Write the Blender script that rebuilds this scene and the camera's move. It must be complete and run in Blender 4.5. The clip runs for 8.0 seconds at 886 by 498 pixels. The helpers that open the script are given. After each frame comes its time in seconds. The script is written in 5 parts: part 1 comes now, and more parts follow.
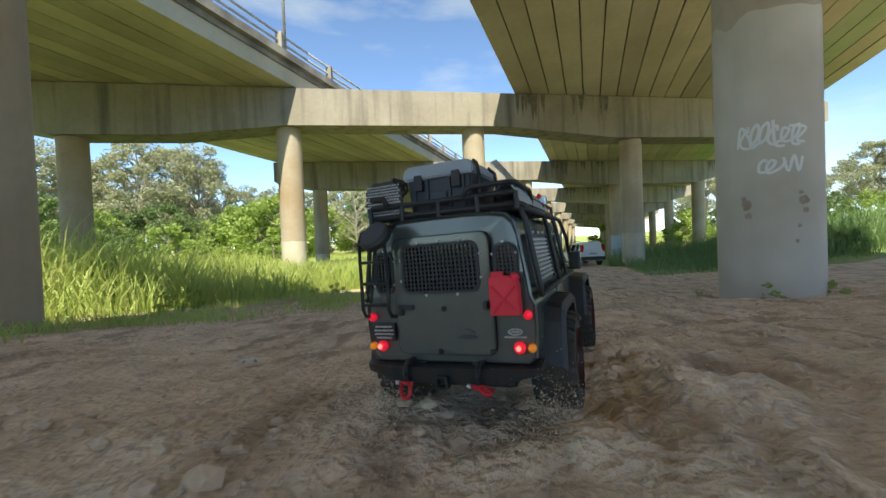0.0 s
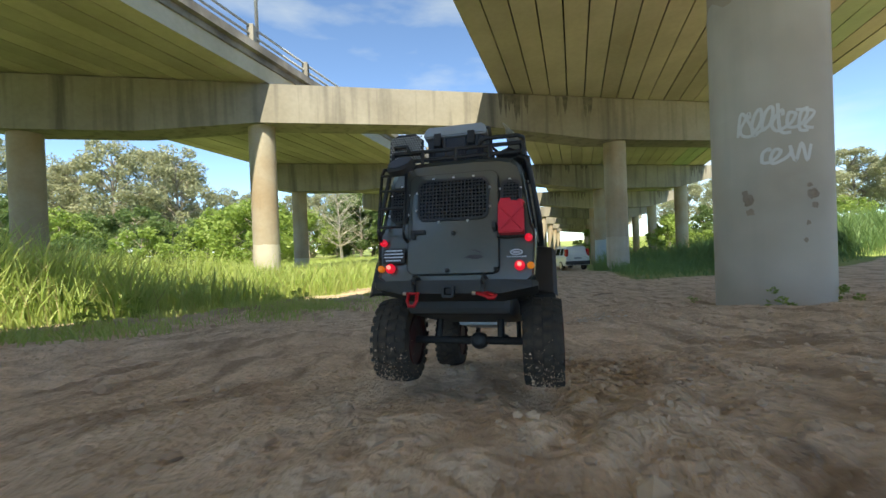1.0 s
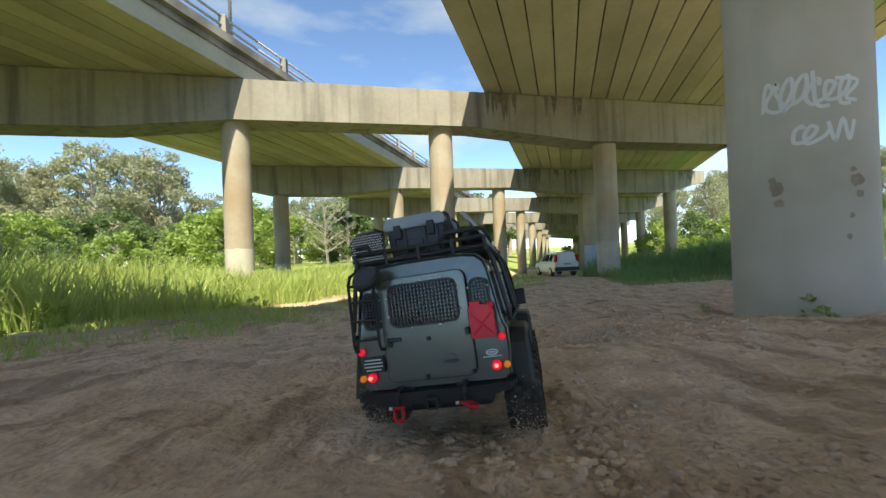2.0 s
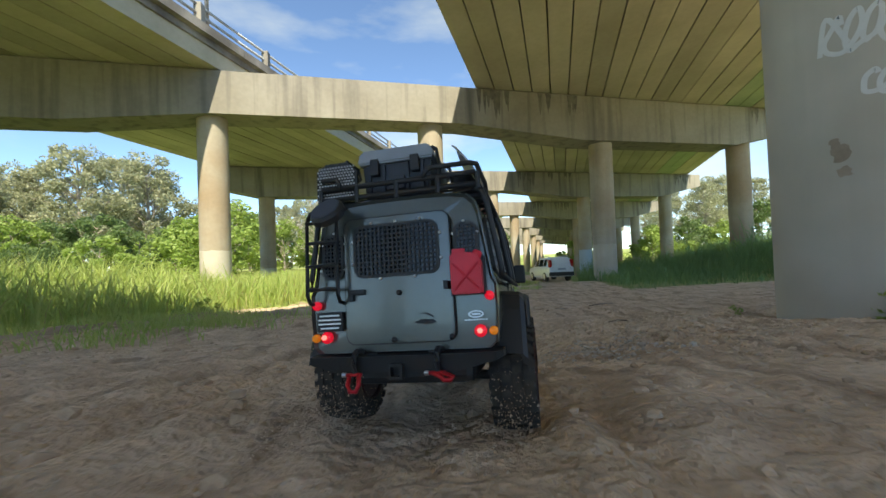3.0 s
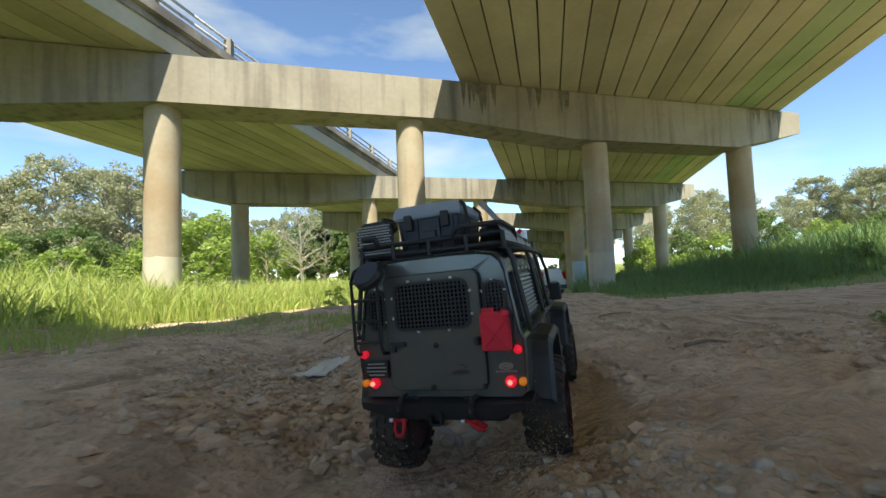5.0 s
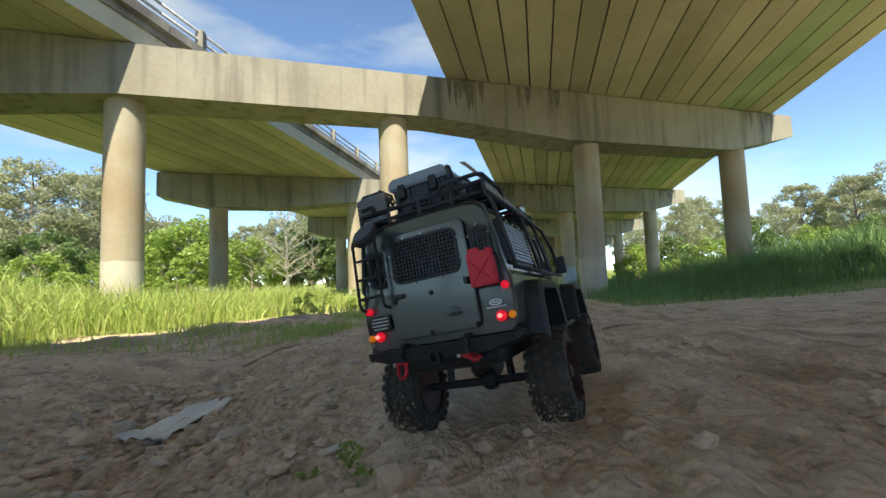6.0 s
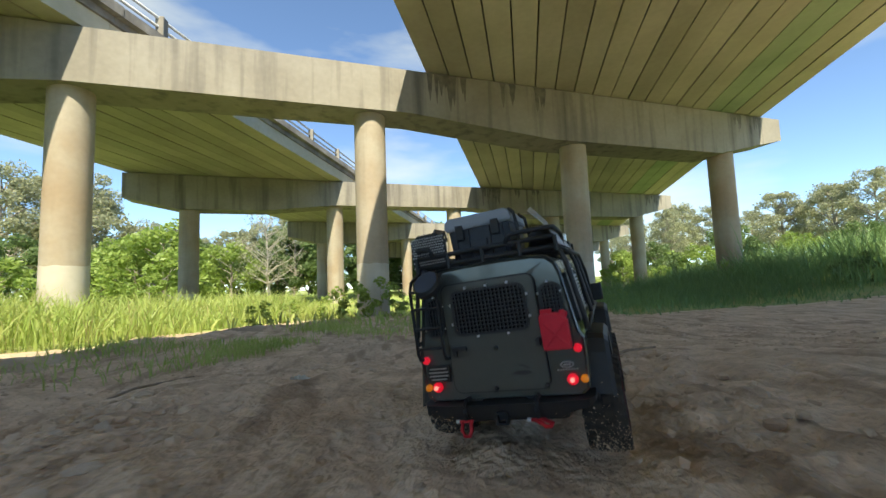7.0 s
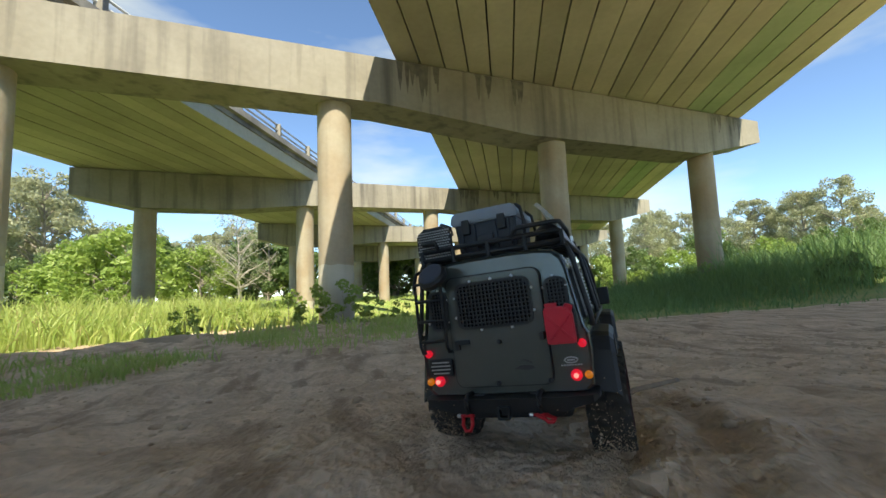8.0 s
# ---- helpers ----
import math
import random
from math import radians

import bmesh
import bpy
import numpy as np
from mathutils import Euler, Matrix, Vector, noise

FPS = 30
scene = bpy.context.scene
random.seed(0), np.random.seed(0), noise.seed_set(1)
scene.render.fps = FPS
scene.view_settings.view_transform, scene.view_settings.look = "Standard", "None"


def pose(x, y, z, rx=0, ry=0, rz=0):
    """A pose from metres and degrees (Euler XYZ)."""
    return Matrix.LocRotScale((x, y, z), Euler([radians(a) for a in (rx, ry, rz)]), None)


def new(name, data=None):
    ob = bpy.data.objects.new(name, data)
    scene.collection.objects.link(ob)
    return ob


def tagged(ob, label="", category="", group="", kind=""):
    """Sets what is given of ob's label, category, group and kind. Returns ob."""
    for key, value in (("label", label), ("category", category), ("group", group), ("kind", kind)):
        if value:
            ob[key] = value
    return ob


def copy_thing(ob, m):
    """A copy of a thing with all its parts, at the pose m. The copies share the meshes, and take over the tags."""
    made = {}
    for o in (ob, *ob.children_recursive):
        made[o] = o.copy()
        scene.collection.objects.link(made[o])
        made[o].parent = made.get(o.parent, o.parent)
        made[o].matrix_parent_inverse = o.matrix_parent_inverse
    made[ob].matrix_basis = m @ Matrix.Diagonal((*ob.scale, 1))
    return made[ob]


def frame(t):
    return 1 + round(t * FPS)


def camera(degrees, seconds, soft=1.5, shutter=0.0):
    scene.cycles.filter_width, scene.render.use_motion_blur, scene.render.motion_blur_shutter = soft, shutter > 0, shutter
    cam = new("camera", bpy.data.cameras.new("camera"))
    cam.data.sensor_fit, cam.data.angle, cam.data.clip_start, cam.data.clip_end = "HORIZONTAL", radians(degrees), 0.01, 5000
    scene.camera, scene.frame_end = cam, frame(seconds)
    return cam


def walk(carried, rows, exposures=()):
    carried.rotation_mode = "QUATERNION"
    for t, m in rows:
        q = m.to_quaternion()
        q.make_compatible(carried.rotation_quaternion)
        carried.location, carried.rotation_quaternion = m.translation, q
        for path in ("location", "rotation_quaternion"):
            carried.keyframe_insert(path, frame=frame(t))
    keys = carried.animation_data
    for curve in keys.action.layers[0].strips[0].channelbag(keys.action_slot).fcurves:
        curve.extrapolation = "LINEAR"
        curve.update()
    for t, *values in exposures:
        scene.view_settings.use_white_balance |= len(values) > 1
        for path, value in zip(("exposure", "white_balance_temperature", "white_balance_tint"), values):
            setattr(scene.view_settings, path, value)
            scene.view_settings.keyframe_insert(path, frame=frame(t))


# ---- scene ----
cam = camera(94.2, 8.0, shutter=0.2)
METRES, EYE, TILT, LEAN, TURN = 5.0, 0.23, -1.1, 2.3, 0.0
ROWS = [
    (0.0, 0.0, 0.0, 0.0, 0.0, 0.0, -0.0),
    (0.5, 0.0157, 0.0436, -0.0025, -1.0, 0.32, -0.01),
    (1.0, 0.034, 0.0924, -0.0066, -1.92, 0.67, -0.02),
    (1.5, 0.0515, 0.1473, -0.0088, -2.71, 1.06, -0.04),
    (2.0, 0.0689, 0.2068, -0.0144, -3.35, 1.55, -0.05),
    (3.5, 0.1215, 0.384, -0.0395, -4.38, 2.92, -0.08),
    (4.0, 0.1391, 0.4398, -0.0399, -4.62, 3.44, -0.11),
    (5.5, 0.2042, 0.6197, -0.0683, -5.76, 5.02, -0.0),
    (6.0, 0.2236, 0.6736, -0.066, -6.51, 5.48, 0.03),
    (6.5, 0.2465, 0.7322, -0.0627, -7.4, 5.95, 0.05),
    (7.0, 0.2757, 0.7974, -0.0635, -8.25, 6.39, 0.09),
    (7.5, 0.3114, 0.8639, -0.0663, -9.31, 6.72, 0.12),
    (8.0, 0.3468, 0.9304, -0.0679, -10.81, 7.1, 0.19),
]
walk(cam, [(t, pose(0, 0, EYE, TILT, LEAN, TURN) @ pose(METRES * x, METRES * y, METRES * z, 90 + pitch, roll, yaw)) for t, x, y, z, yaw, pitch, roll in ROWS], exposures=[(0.0, 2.80, 7750, 2), (8.0, 2.80, 7750, 2)])


# ---- world, sun ----
SUN_AHEAD, SUN_SIDE = 0.70, -0.24        # per metre of fall: along the bridge, across it
BA = (0.345, 0.938)                      # the bridge's direction
BP = (0.938, -0.345)
sun_way = Vector((SUN_AHEAD * BA[0] + SUN_SIDE * BP[0], SUN_AHEAD * BA[1] + SUN_SIDE * BP[1], -1.0)).normalized()
sun = new("sun", bpy.data.lights.new("sun", "SUN"))
sun.data.energy, sun.data.angle, sun.data.color = 1.5, radians(0.6), (1.0, 0.95, 0.86)
sun.rotation_mode = "QUATERNION"
sun.rotation_quaternion = sun_way.to_track_quat("-Z", "Y")
world = bpy.data.worlds.new("world")
scene.world = world
world.use_nodes = True
wn = world.node_tree.nodes
wl = world.node_tree.links
bg = wn["Background"]
sky = wn.new("ShaderNodeTexSky")
sky.sky_type, sky.sun_disc = "NISHITA", False
sky.sun_elevation = math.asin(-sun_way.z)
sky.sun_rotation = math.atan2(-sun_way.x, -sun_way.y)
sky.air_density, sky.dust_density, sky.ozone_density = 0.6, 0.0, 6.0
# thin streaks of cirrus over the sky
geo = wn.new("ShaderNodeTexCoord")
stretch = wn.new("ShaderNodeMapping")
stretch.inputs["Scale"].default_value = (1.6, 1.1, 5.0)
stretch.inputs["Rotation"].default_value = (0.25, -0.1, 0.3)
cloud = wn.new("ShaderNodeTexNoise")
cloud.inputs["Scale"].default_value, cloud.inputs["Detail"].default_value = 1.3, 8.0
ramp = wn.new("ShaderNodeMapRange")
ramp.inputs["From Min"].default_value, ramp.inputs["From Max"].default_value = 0.50, 0.80
mixw = wn.new("ShaderNodeMix")
mixw.data_type = "RGBA"
mixw.inputs["B"].default_value = (2.8, 3.0, 3.0, 1)
wl.new(geo.outputs["Generated"], stretch.inputs["Vector"])
wl.new(stretch.outputs["Vector"], cloud.inputs["Vector"])
wl.new(cloud.outputs["Fac"], ramp.inputs["Value"])
wl.new(ramp.outputs["Result"], mixw.inputs["Factor"])
wl.new(sky.outputs["Color"], mixw.inputs["A"])
wl.new(mixw.outputs["Result"], bg.inputs["Color"])
bg.inputs["Strength"].default_value = 0.054


# ---- materials ----
def mat(name, color, rough=0.8, vary=0.25, scale=3.0, fine=40.0, bump=0.2, metal=0.0, tint=None, coat=0.0, spread=0.0, depth=0.01, streak=0.0, drag=0.0):
    """Base colour broken up at two scales, towards tint if given, with a fine relief. spread: change from piece to piece."""
    m = bpy.data.materials.new(name)
    m.use_nodes = True
    n, l = m.node_tree.nodes, m.node_tree.links
    b = n["Principled BSDF"]
    b.inputs["Roughness"].default_value, b.inputs["Metallic"].default_value = rough, metal
    b.inputs["Coat Weight"].default_value = coat
    tc = n.new("ShaderNodeTexCoord")
    big, small = n.new("ShaderNodeTexNoise"), n.new("ShaderNodeTexNoise")
    big.inputs["Scale"].default_value, big.inputs["Detail"].default_value = scale, 6.0
    small.inputs["Scale"].default_value, small.inputs["Detail"].default_value = fine, 4.0
    l.new(tc.outputs["Object"], big.inputs["Vector"])
    l.new(tc.outputs["Object"], small.inputs["Vector"])
    mix = n.new("ShaderNodeMix")
    mix.data_type = "RGBA"
    other = tint if tint else tuple(c * (1 - vary) for c in color)
    mix.inputs["A"].default_value, mix.inputs["B"].default_value = (*color, 1), (*other, 1)
    mr = n.new("ShaderNodeMapRange")
    mr.inputs["From Min"].default_value, mr.inputs["From Max"].default_value = 0.35, 0.65
    l.new(big.outputs["Fac"], mr.inputs["Value"])
    l.new(mr.outputs["Result"], mix.inputs["Factor"])
    hsv = n.new("ShaderNodeHueSaturation")
    val = n.new("ShaderNodeMapRange")
    val.inputs["To Min"].default_value, val.inputs["To Max"].default_value = 1 - vary * 0.6, 1 + vary * 0.6
    l.new(small.outputs["Fac"], val.inputs["Value"])
    if spread:
        info = n.new("ShaderNodeObjectInfo")
        sp = n.new("ShaderNodeMapRange")
        sp.inputs["To Min"].default_value, sp.inputs["To Max"].default_value = 1 - spread, 1 + spread
        l.new(info.outputs["Random"], sp.inputs["Value"])
        mul = n.new("ShaderNodeMath")
        mul.operation = "MULTIPLY"
        l.new(val.outputs["Result"], mul.inputs[0])
        l.new(sp.outputs["Result"], mul.inputs[1])
        l.new(mul.outputs["Value"], hsv.inputs["Value"])
    else:
        l.new(val.outputs["Result"], hsv.inputs["Value"])
    colour = mix.outputs["Result"]
    if streak:
        # dark runs of water down the face
        mp = n.new("ShaderNodeMapping")
        mp.inputs["Scale"].default_value = (3.2, 3.2, 0.22)
        run = n.new("ShaderNodeTexNoise")
        run.inputs["Scale"].default_value, run.inputs["Detail"].default_value = 1.0, 7.0
        cut = n.new("ShaderNodeMapRange")
        cut.inputs["From Min"].default_value, cut.inputs["From Max"].default_value = 0.50, 0.72
        cut.inputs["To Max"].default_value = streak
        dark = n.new("ShaderNodeMix")
        dark.data_type = "RGBA"
        dark.inputs["B"].default_value = (0.11, 0.10, 0.09, 1)
        l.new(tc.outputs["Object"], mp.inputs["Vector"])
        l.new(mp.outputs["Vector"], run.inputs["Vector"])
        l.new(run.outputs["Fac"], cut.inputs["Value"])
        l.new(cut.outputs["Result"], dark.inputs["Factor"])
        l.new(colour, dark.inputs["A"])
        colour = dark.outputs["Result"]
    if drag:
        # smears drawn out along the way that wheels take
        mp = n.new("ShaderNodeMapping")
        mp.inputs["Rotation"].default_value = (0, 0, radians(24))
        mp.inputs["Scale"].default_value = (9.0, 2.0, 4.0)
        run = n.new("ShaderNodeTexNoise")
        run.inputs["Scale"].default_value, run.inputs["Detail"].default_value = 1.0, 8.0
        cut = n.new("ShaderNodeMapRange")
        cut.inputs["From Min"].default_value, cut.inputs["From Max"].default_value = 0.52, 0.63
        cut.inputs["To Max"].default_value = drag * 2
        dark = n.new("ShaderNodeMix")
        dark.data_type = "RGBA"
        dark.inputs["B"].default_value = (0.31, 0.21, 0.135, 1)
        l.new(tc.outputs["Object"], mp.inputs["Vector"])
        l.new(mp.outputs["Vector"], run.inputs["Vector"])
        l.new(run.outputs["Fac"], cut.inputs["Value"])
        l.new(cut.outputs["Result"], dark.inputs["Factor"])
        l.new(colour, dark.inputs["A"])
        colour = dark.outputs["Result"]
    l.new(colour, hsv.inputs["Color"])
    l.new(hsv.outputs["Color"], b.inputs["Base Color"])
    if bump:
        bm = n.new("ShaderNodeBump")
        bm.inputs["Strength"].default_value, bm.inputs["Distance"].default_value = bump, depth
        l.new(small.outputs["Fac"], bm.inputs["Height"])
        l.new(bm.outputs["Normal"], b.inputs["Normal"])
    return m


def glow(name, color, strength):
    m = bpy.data.materials.new(name)
    m.use_nodes = True
    b = m.node_tree.nodes["Principled BSDF"]
    b.inputs["Base Color"].default_value = (*color, 1)
    b.inputs["Emission Color"].default_value = (*color, 1)
    b.inputs["Emission Strength"].default_value = strength
    b.inputs["Roughness"].default_value = 0.15
    return m


def foliage(name, color, other, rough=0.55):
    """Leaves and blades: the colour goes from piece to piece, and some light passes through."""
    m = bpy.data.materials.new(name)
    m.use_nodes = True
    n, l = m.node_tree.nodes, m.node_tree.links
    b = n["Principled BSDF"]
    b.inputs["Roughness"].default_value = rough
    g = n.new("ShaderNodeNewGeometry")
    tc = n.new("ShaderNodeTexCoord")
    nz = n.new("ShaderNodeTexNoise")
    nz.inputs["Scale"].default_value = 0.7
    l.new(tc.outputs["Object"], nz.inputs["Vector"])
    add = n.new("ShaderNodeMath")
    add.operation = "MULTIPLY_ADD"
    add.inputs[1].default_value = 0.55
    l.new(g.outputs["Random Per Island"], add.inputs[0])
    sub = n.new("ShaderNodeMapRange")
    sub.inputs["From Min"].default_value, sub.inputs["From Max"].default_value = 0.3, 0.7
    sub.inputs["To Max"].default_value = 0.45
    l.new(nz.outputs["Fac"], sub.inputs["Value"])
    l.new(sub.outputs["Result"], add.inputs[2])
    mix = n.new("ShaderNodeMix")
    mix.data_type = "RGBA"
    mix.inputs["A"].default_value, mix.inputs["B"].default_value = (*color, 1), (*other, 1)
    l.new(add.outputs["Value"], mix.inputs["Factor"])
    l.new(mix.outputs["Result"], b.inputs["Base Color"])
    tr = n.new("ShaderNodeBsdfTranslucent")
    l.new(mix.outputs["Result"], tr.inputs["Color"])
    ms = n.new("ShaderNodeMixShader")
    ms.inputs["Fac"].default_value = 0.45
    l.new(b.outputs["BSDF"], ms.inputs[1])
    l.new(tr.outputs["BSDF"], ms.inputs[2])
    l.new(ms.outputs["Shader"], n["Material Output"].inputs["Surface"])
    return m


CONCRETE = mat("concrete", (0.29, 0.27, 0.23), 0.85, 0.25, 0.7, 9.0, 0.25, tint=(0.23, 0.21, 0.175), streak=0.9)
COLUMN = mat("column_concrete", (0.37, 0.33, 0.265), 0.85, 0.2, 0.8, 12.0, 0.2, tint=(0.31, 0.235, 0.16), streak=0.3)
SOFFIT = mat("plank_concrete", (0.47, 0.44, 0.34), 0.85, 0.2, 0.6, 8.0, 0.2, tint=(0.38, 0.35, 0.26), spread=0.16)
SOFFIT_GREEN = mat("mossy_plank", (0.36, 0.42, 0.28), 0.85, 0.2, 0.6, 8.0, 0.2, tint=(0.27, 0.34, 0.22), spread=0.05)
FASCIA = mat("weathered_concrete", (0.30, 0.28, 0.25), 0.9, 0.35, 1.2, 14.0, 0.3, tint=(0.13, 0.12, 0.11), streak=0.5)
STEEL = mat("galvanised_steel", (0.45, 0.46, 0.46), 0.45, 0.15, 4.0, 60.0, 0.05, metal=0.7)
DIRT = mat("dirt", (0.74, 0.57, 0.41), 0.95, 0.55, 6.0, 52.0, 1.0, tint=(0.54, 0.395, 0.27), depth=0.026, drag=0.36)
GRASS = foliage("grass", (0.27, 0.40, 0.09), (0.52, 0.56, 0.21))
GRASS_DRY = foliage("dry_grass", (0.44, 0.38, 0.19), (0.32, 0.34, 0.13))
# bank grass: a deeper green of its own, with the bank's shade added in
GRASS_BANK_SHADED = foliage("bank_grass", (0.12, 0.22, 0.085), (0.23, 0.35, 0.13))
BARK_PALE = mat("pale_bark", (0.42, 0.38, 0.33), 0.9, 0.2, 2.0, 20.0, 0.3)
TURF = mat("turf", (0.20, 0.30, 0.07), 0.95, 0.3, 0.8, 15.0, 0.6, tint=(0.30, 0.30, 0.11), depth=0.02)
SANDY = mat("pale_dry_earth", (0.50, 0.40, 0.28), 0.95, 0.25, 1.5, 30.0, 0.6, tint=(0.30, 0.22, 0.15), depth=0.012)
LEAF_DARK = foliage("dark_leaves", (0.085, 0.14, 0.05), (0.18, 0.26, 0.09))
# grey-green of the gums, made paler so the colour carries the distance haze
LEAF_GUM = foliage("gum_leaves", (0.23, 0.26, 0.16), (0.42, 0.42, 0.27))
LEAF_LIME = foliage("bright_leaves", (0.19, 0.29, 0.06), (0.33, 0.42, 0.11))
BARK = mat("bark", (0.34, 0.30, 0.25), 0.9, 0.3, 2.0, 20.0, 0.4, tint=(0.20, 0.17, 0.14))


# ---- mesh helpers ----
def link_mesh(name, bm, material, parent=None, smooth=False):
    me = bpy.data.meshes.new(name)
    bm.normal_update()
    bm.to_mesh(me)
    bm.free()
    for m in (material if isinstance(material, (list, tuple)) else [material]):
        me.materials.append(m)
    if smooth:
        for p in me.polygons:
            p.use_smooth = True
    ob = new(name, me)
    if parent:
        ob.parent = parent
    return ob


def part(name, bm, material, parent, label="", smooth=False):
    ob = link_mesh(name, bm, material, parent, smooth)
    return tagged(ob, label) if label else ob


def box(bm, x0, x1, y0, y1, z0, z1, bevel=0.0):
    made = bmesh.ops.create_cube(bm, size=1.0)["verts"]
    for v in made:
        v.co = Vector((x0 + (v.co.x + 0.5) * (x1 - x0), y0 + (v.co.y + 0.5) * (y1 - y0), z0 + (v.co.z + 0.5) * (z1 - z0)))
    if bevel:
        edges = list({e for v in made for e in v.link_edges})
        bmesh.ops.bevel(bm, geom=edges, offset=bevel, segments=2, affect="EDGES", profile=0.6)
    return bm


def tube(bm, points, radius, sides=8, closed=False):
    """A bent round bar through the points."""
    pts = [Vector(p) for p in points]
    rad = radius if isinstance(radius, (list, tuple)) else [radius] * len(pts)
    rings = []
    n = len(pts)
    for i, p in enumerate(pts):
        a = pts[i - 1] if (i or closed) else p
        b = pts[(i + 1) % n] if (i < n - 1 or closed) else p
        d = (b - a).normalized()
        side = d.cross(Vector((0, 0, 1)))
        if side.length < 0.05:
            side = d.cross(Vector((1, 0, 0)))
        side.normalize()
        up = side.cross(d).normalized()
        rings.append([bm.verts.new(p + rad[i] * (math.cos(k * 2 * math.pi / sides) * side + math.sin(k * 2 * math.pi / sides) * up)) for k in range(sides)])
    for i in range(n if closed else n - 1):
        r0, r1 = rings[i], rings[(i + 1) % n]
        for k in range(sides):
            bm.faces.new((r0[k], r0[(k + 1) % sides], r1[(k + 1) % sides], r1[k]))
    if not closed:
        bm.faces.new(list(reversed(rings[0])))
        bm.faces.new(rings[-1])
    return bm


def prism(bm, outline, y0, y1):
    """A closed outline of (x, z) drawn out from y0 to y1."""
    a = [bm.verts.new((x, y0, z)) for x, z in outline]
    b = [bm.verts.new((x, y1, z)) for x, z in outline]
    n = len(a)
    for i in range(n):
        bm.faces.new((a[i], a[(i + 1) % n], b[(i + 1) % n], b[i]))
    bm.faces.new(list(reversed(a)))
    bm.faces.new(b)
    bmesh.ops.recalc_face_normals(bm, faces=bm.faces[:])
    return bm


def smooth(a, b, v):
    t = min(1.0, max(0.0, (v - a) / (b - a)))
    return t * t * (3 - 2 * t)


# ---- ground ----
PROFILE = ((-40, 0.3), (-5, 0.06), (0, 0.02), (0.5, 0.005), (0.8, -0.015), (1.3, -0.075), (1.9, -0.172), (2.3, -0.20), (3.2, -0.315), (4.0, -0.40), (4.6, -0.432), (5.2, -0.478),
           (6.5, -0.63), (8.0, -0.68), (13.0, -0.84), (22.0, -1.46), (30.0, -2.08), (45.0, -1.9), (80.0, -1.2), (300.0, -1.0))
GULLY = ((0.55, 2.3, 0.0), (0.72, 2.75, 0.07), (0.86, 3.2, 0.10), (0.86, 3.6, 0.10), (0.66, 4.0, 0.11), (0.40, 4.6, 0.13), (0.12, 5.5, 0.14), (0.05, 6.5, 0.05), (-0.2, 7.5, 0.0))


def gully_depth(x, y):
    """How far the washed-out gully lies below the slope."""
    best = 0.0
    for (xa, ya, da), (xb, yb, db) in zip(GULLY, GULLY[1:]):
        dx, dy = xb - xa, yb - ya
        k = min(1, max(0, ((x - xa) * dx + (y - ya) * dy) / (dx * dx + dy * dy)))
        d = math.hypot(x - xa - k * dx, y - ya - k * dy)
        best = max(best, (da + (db - da) * k) * math.exp(-(d / 0.30) ** 2))
    return best


def ground_z(x, y):
    """The height of the ground: it falls away from the start, with a gully, ruts and a bank to each side."""
    for (a, za), (b, zb) in zip(PROFILE, PROFILE[1:]):
        if y <= b or b == 300.0:
            t = min(1, max(0, (y - a) / (b - a)))
            z = za + (zb - za) * t
            break
    across = x * BP[0] + y * BP[1]
    # the grass field lies level
    field = smooth(-4.0, -9.0, across)
    z += field * (max(z, -0.85) - z) * 1.0
    # bank to the right
    bank = smooth(3.2, 9.0, across)
    z += bank * (0.55 * smooth(6.0, 16.0, y) + 0.25)
    z += smooth(9.0, 30.0, across) * 1.2
    if 1.5 < y < 9 and -2 < x < 3:
        z -= gully_depth(x, y)
    # lip of turned earth at the edge of the grass
    z += 0.09 * math.exp(-((across + 3.45) / 0.35) ** 2) * (0.6 + 0.8 * noise.noise((x * 1.3, y * 1.3, 7.0))) * smooth(3.0, 5.0, y) * (1 - smooth(9.5, 11.0, y))
    # bump that the truck jumps off
    z += 0.02 * math.exp(-((x - 0.15) / 0.4) ** 2 - ((y - 0.95) / 0.25) ** 2)
    near = 1 - smooth(12, 30, y)
    z += near * (0.030 * noise.noise((x * 0.9, y * 0.9, 3.1)) + 0.018 * noise.noise((x * 3.1, y * 3.1, 5.0)))
    return z + 0.12 * (1 - near) * noise.noise((x * 0.13, y * 0.13, 1.0))


def heaped(x, y):
    """How broken the earth is: heaps beside the track, the washed-out gully, and patches along the way."""
    h = math.exp(-((x - 1.30) / 0.30) ** 2 - ((y - 2.85) / 0.34) ** 2) + 0.8 * math.exp(-((x - 1.85) / 0.38) ** 2 - ((y - 3.65) / 0.45) ** 2)
    h += 0.6 * math.exp(-((x - 1.75) / 0.30) ** 2 - ((y - 4.75) / 0.30) ** 2) + 0.5 * math.exp(-((x - 0.55) / 0.14) ** 2 - ((y - 1.35) / 0.18) ** 2)
    k = (y - 3.5) / 1.5
    h += 0.9 * math.exp(-((x - 0.80 + 0.45 * k) / 0.30) ** 2) * smooth(3.3, 3.7, y) * (1 - smooth(4.7, 5.6, y))
    return h + 0.9 * max(0.0, noise.noise((x * 1.1 + 7, y * 1.1, 3.0)) - 0.15)


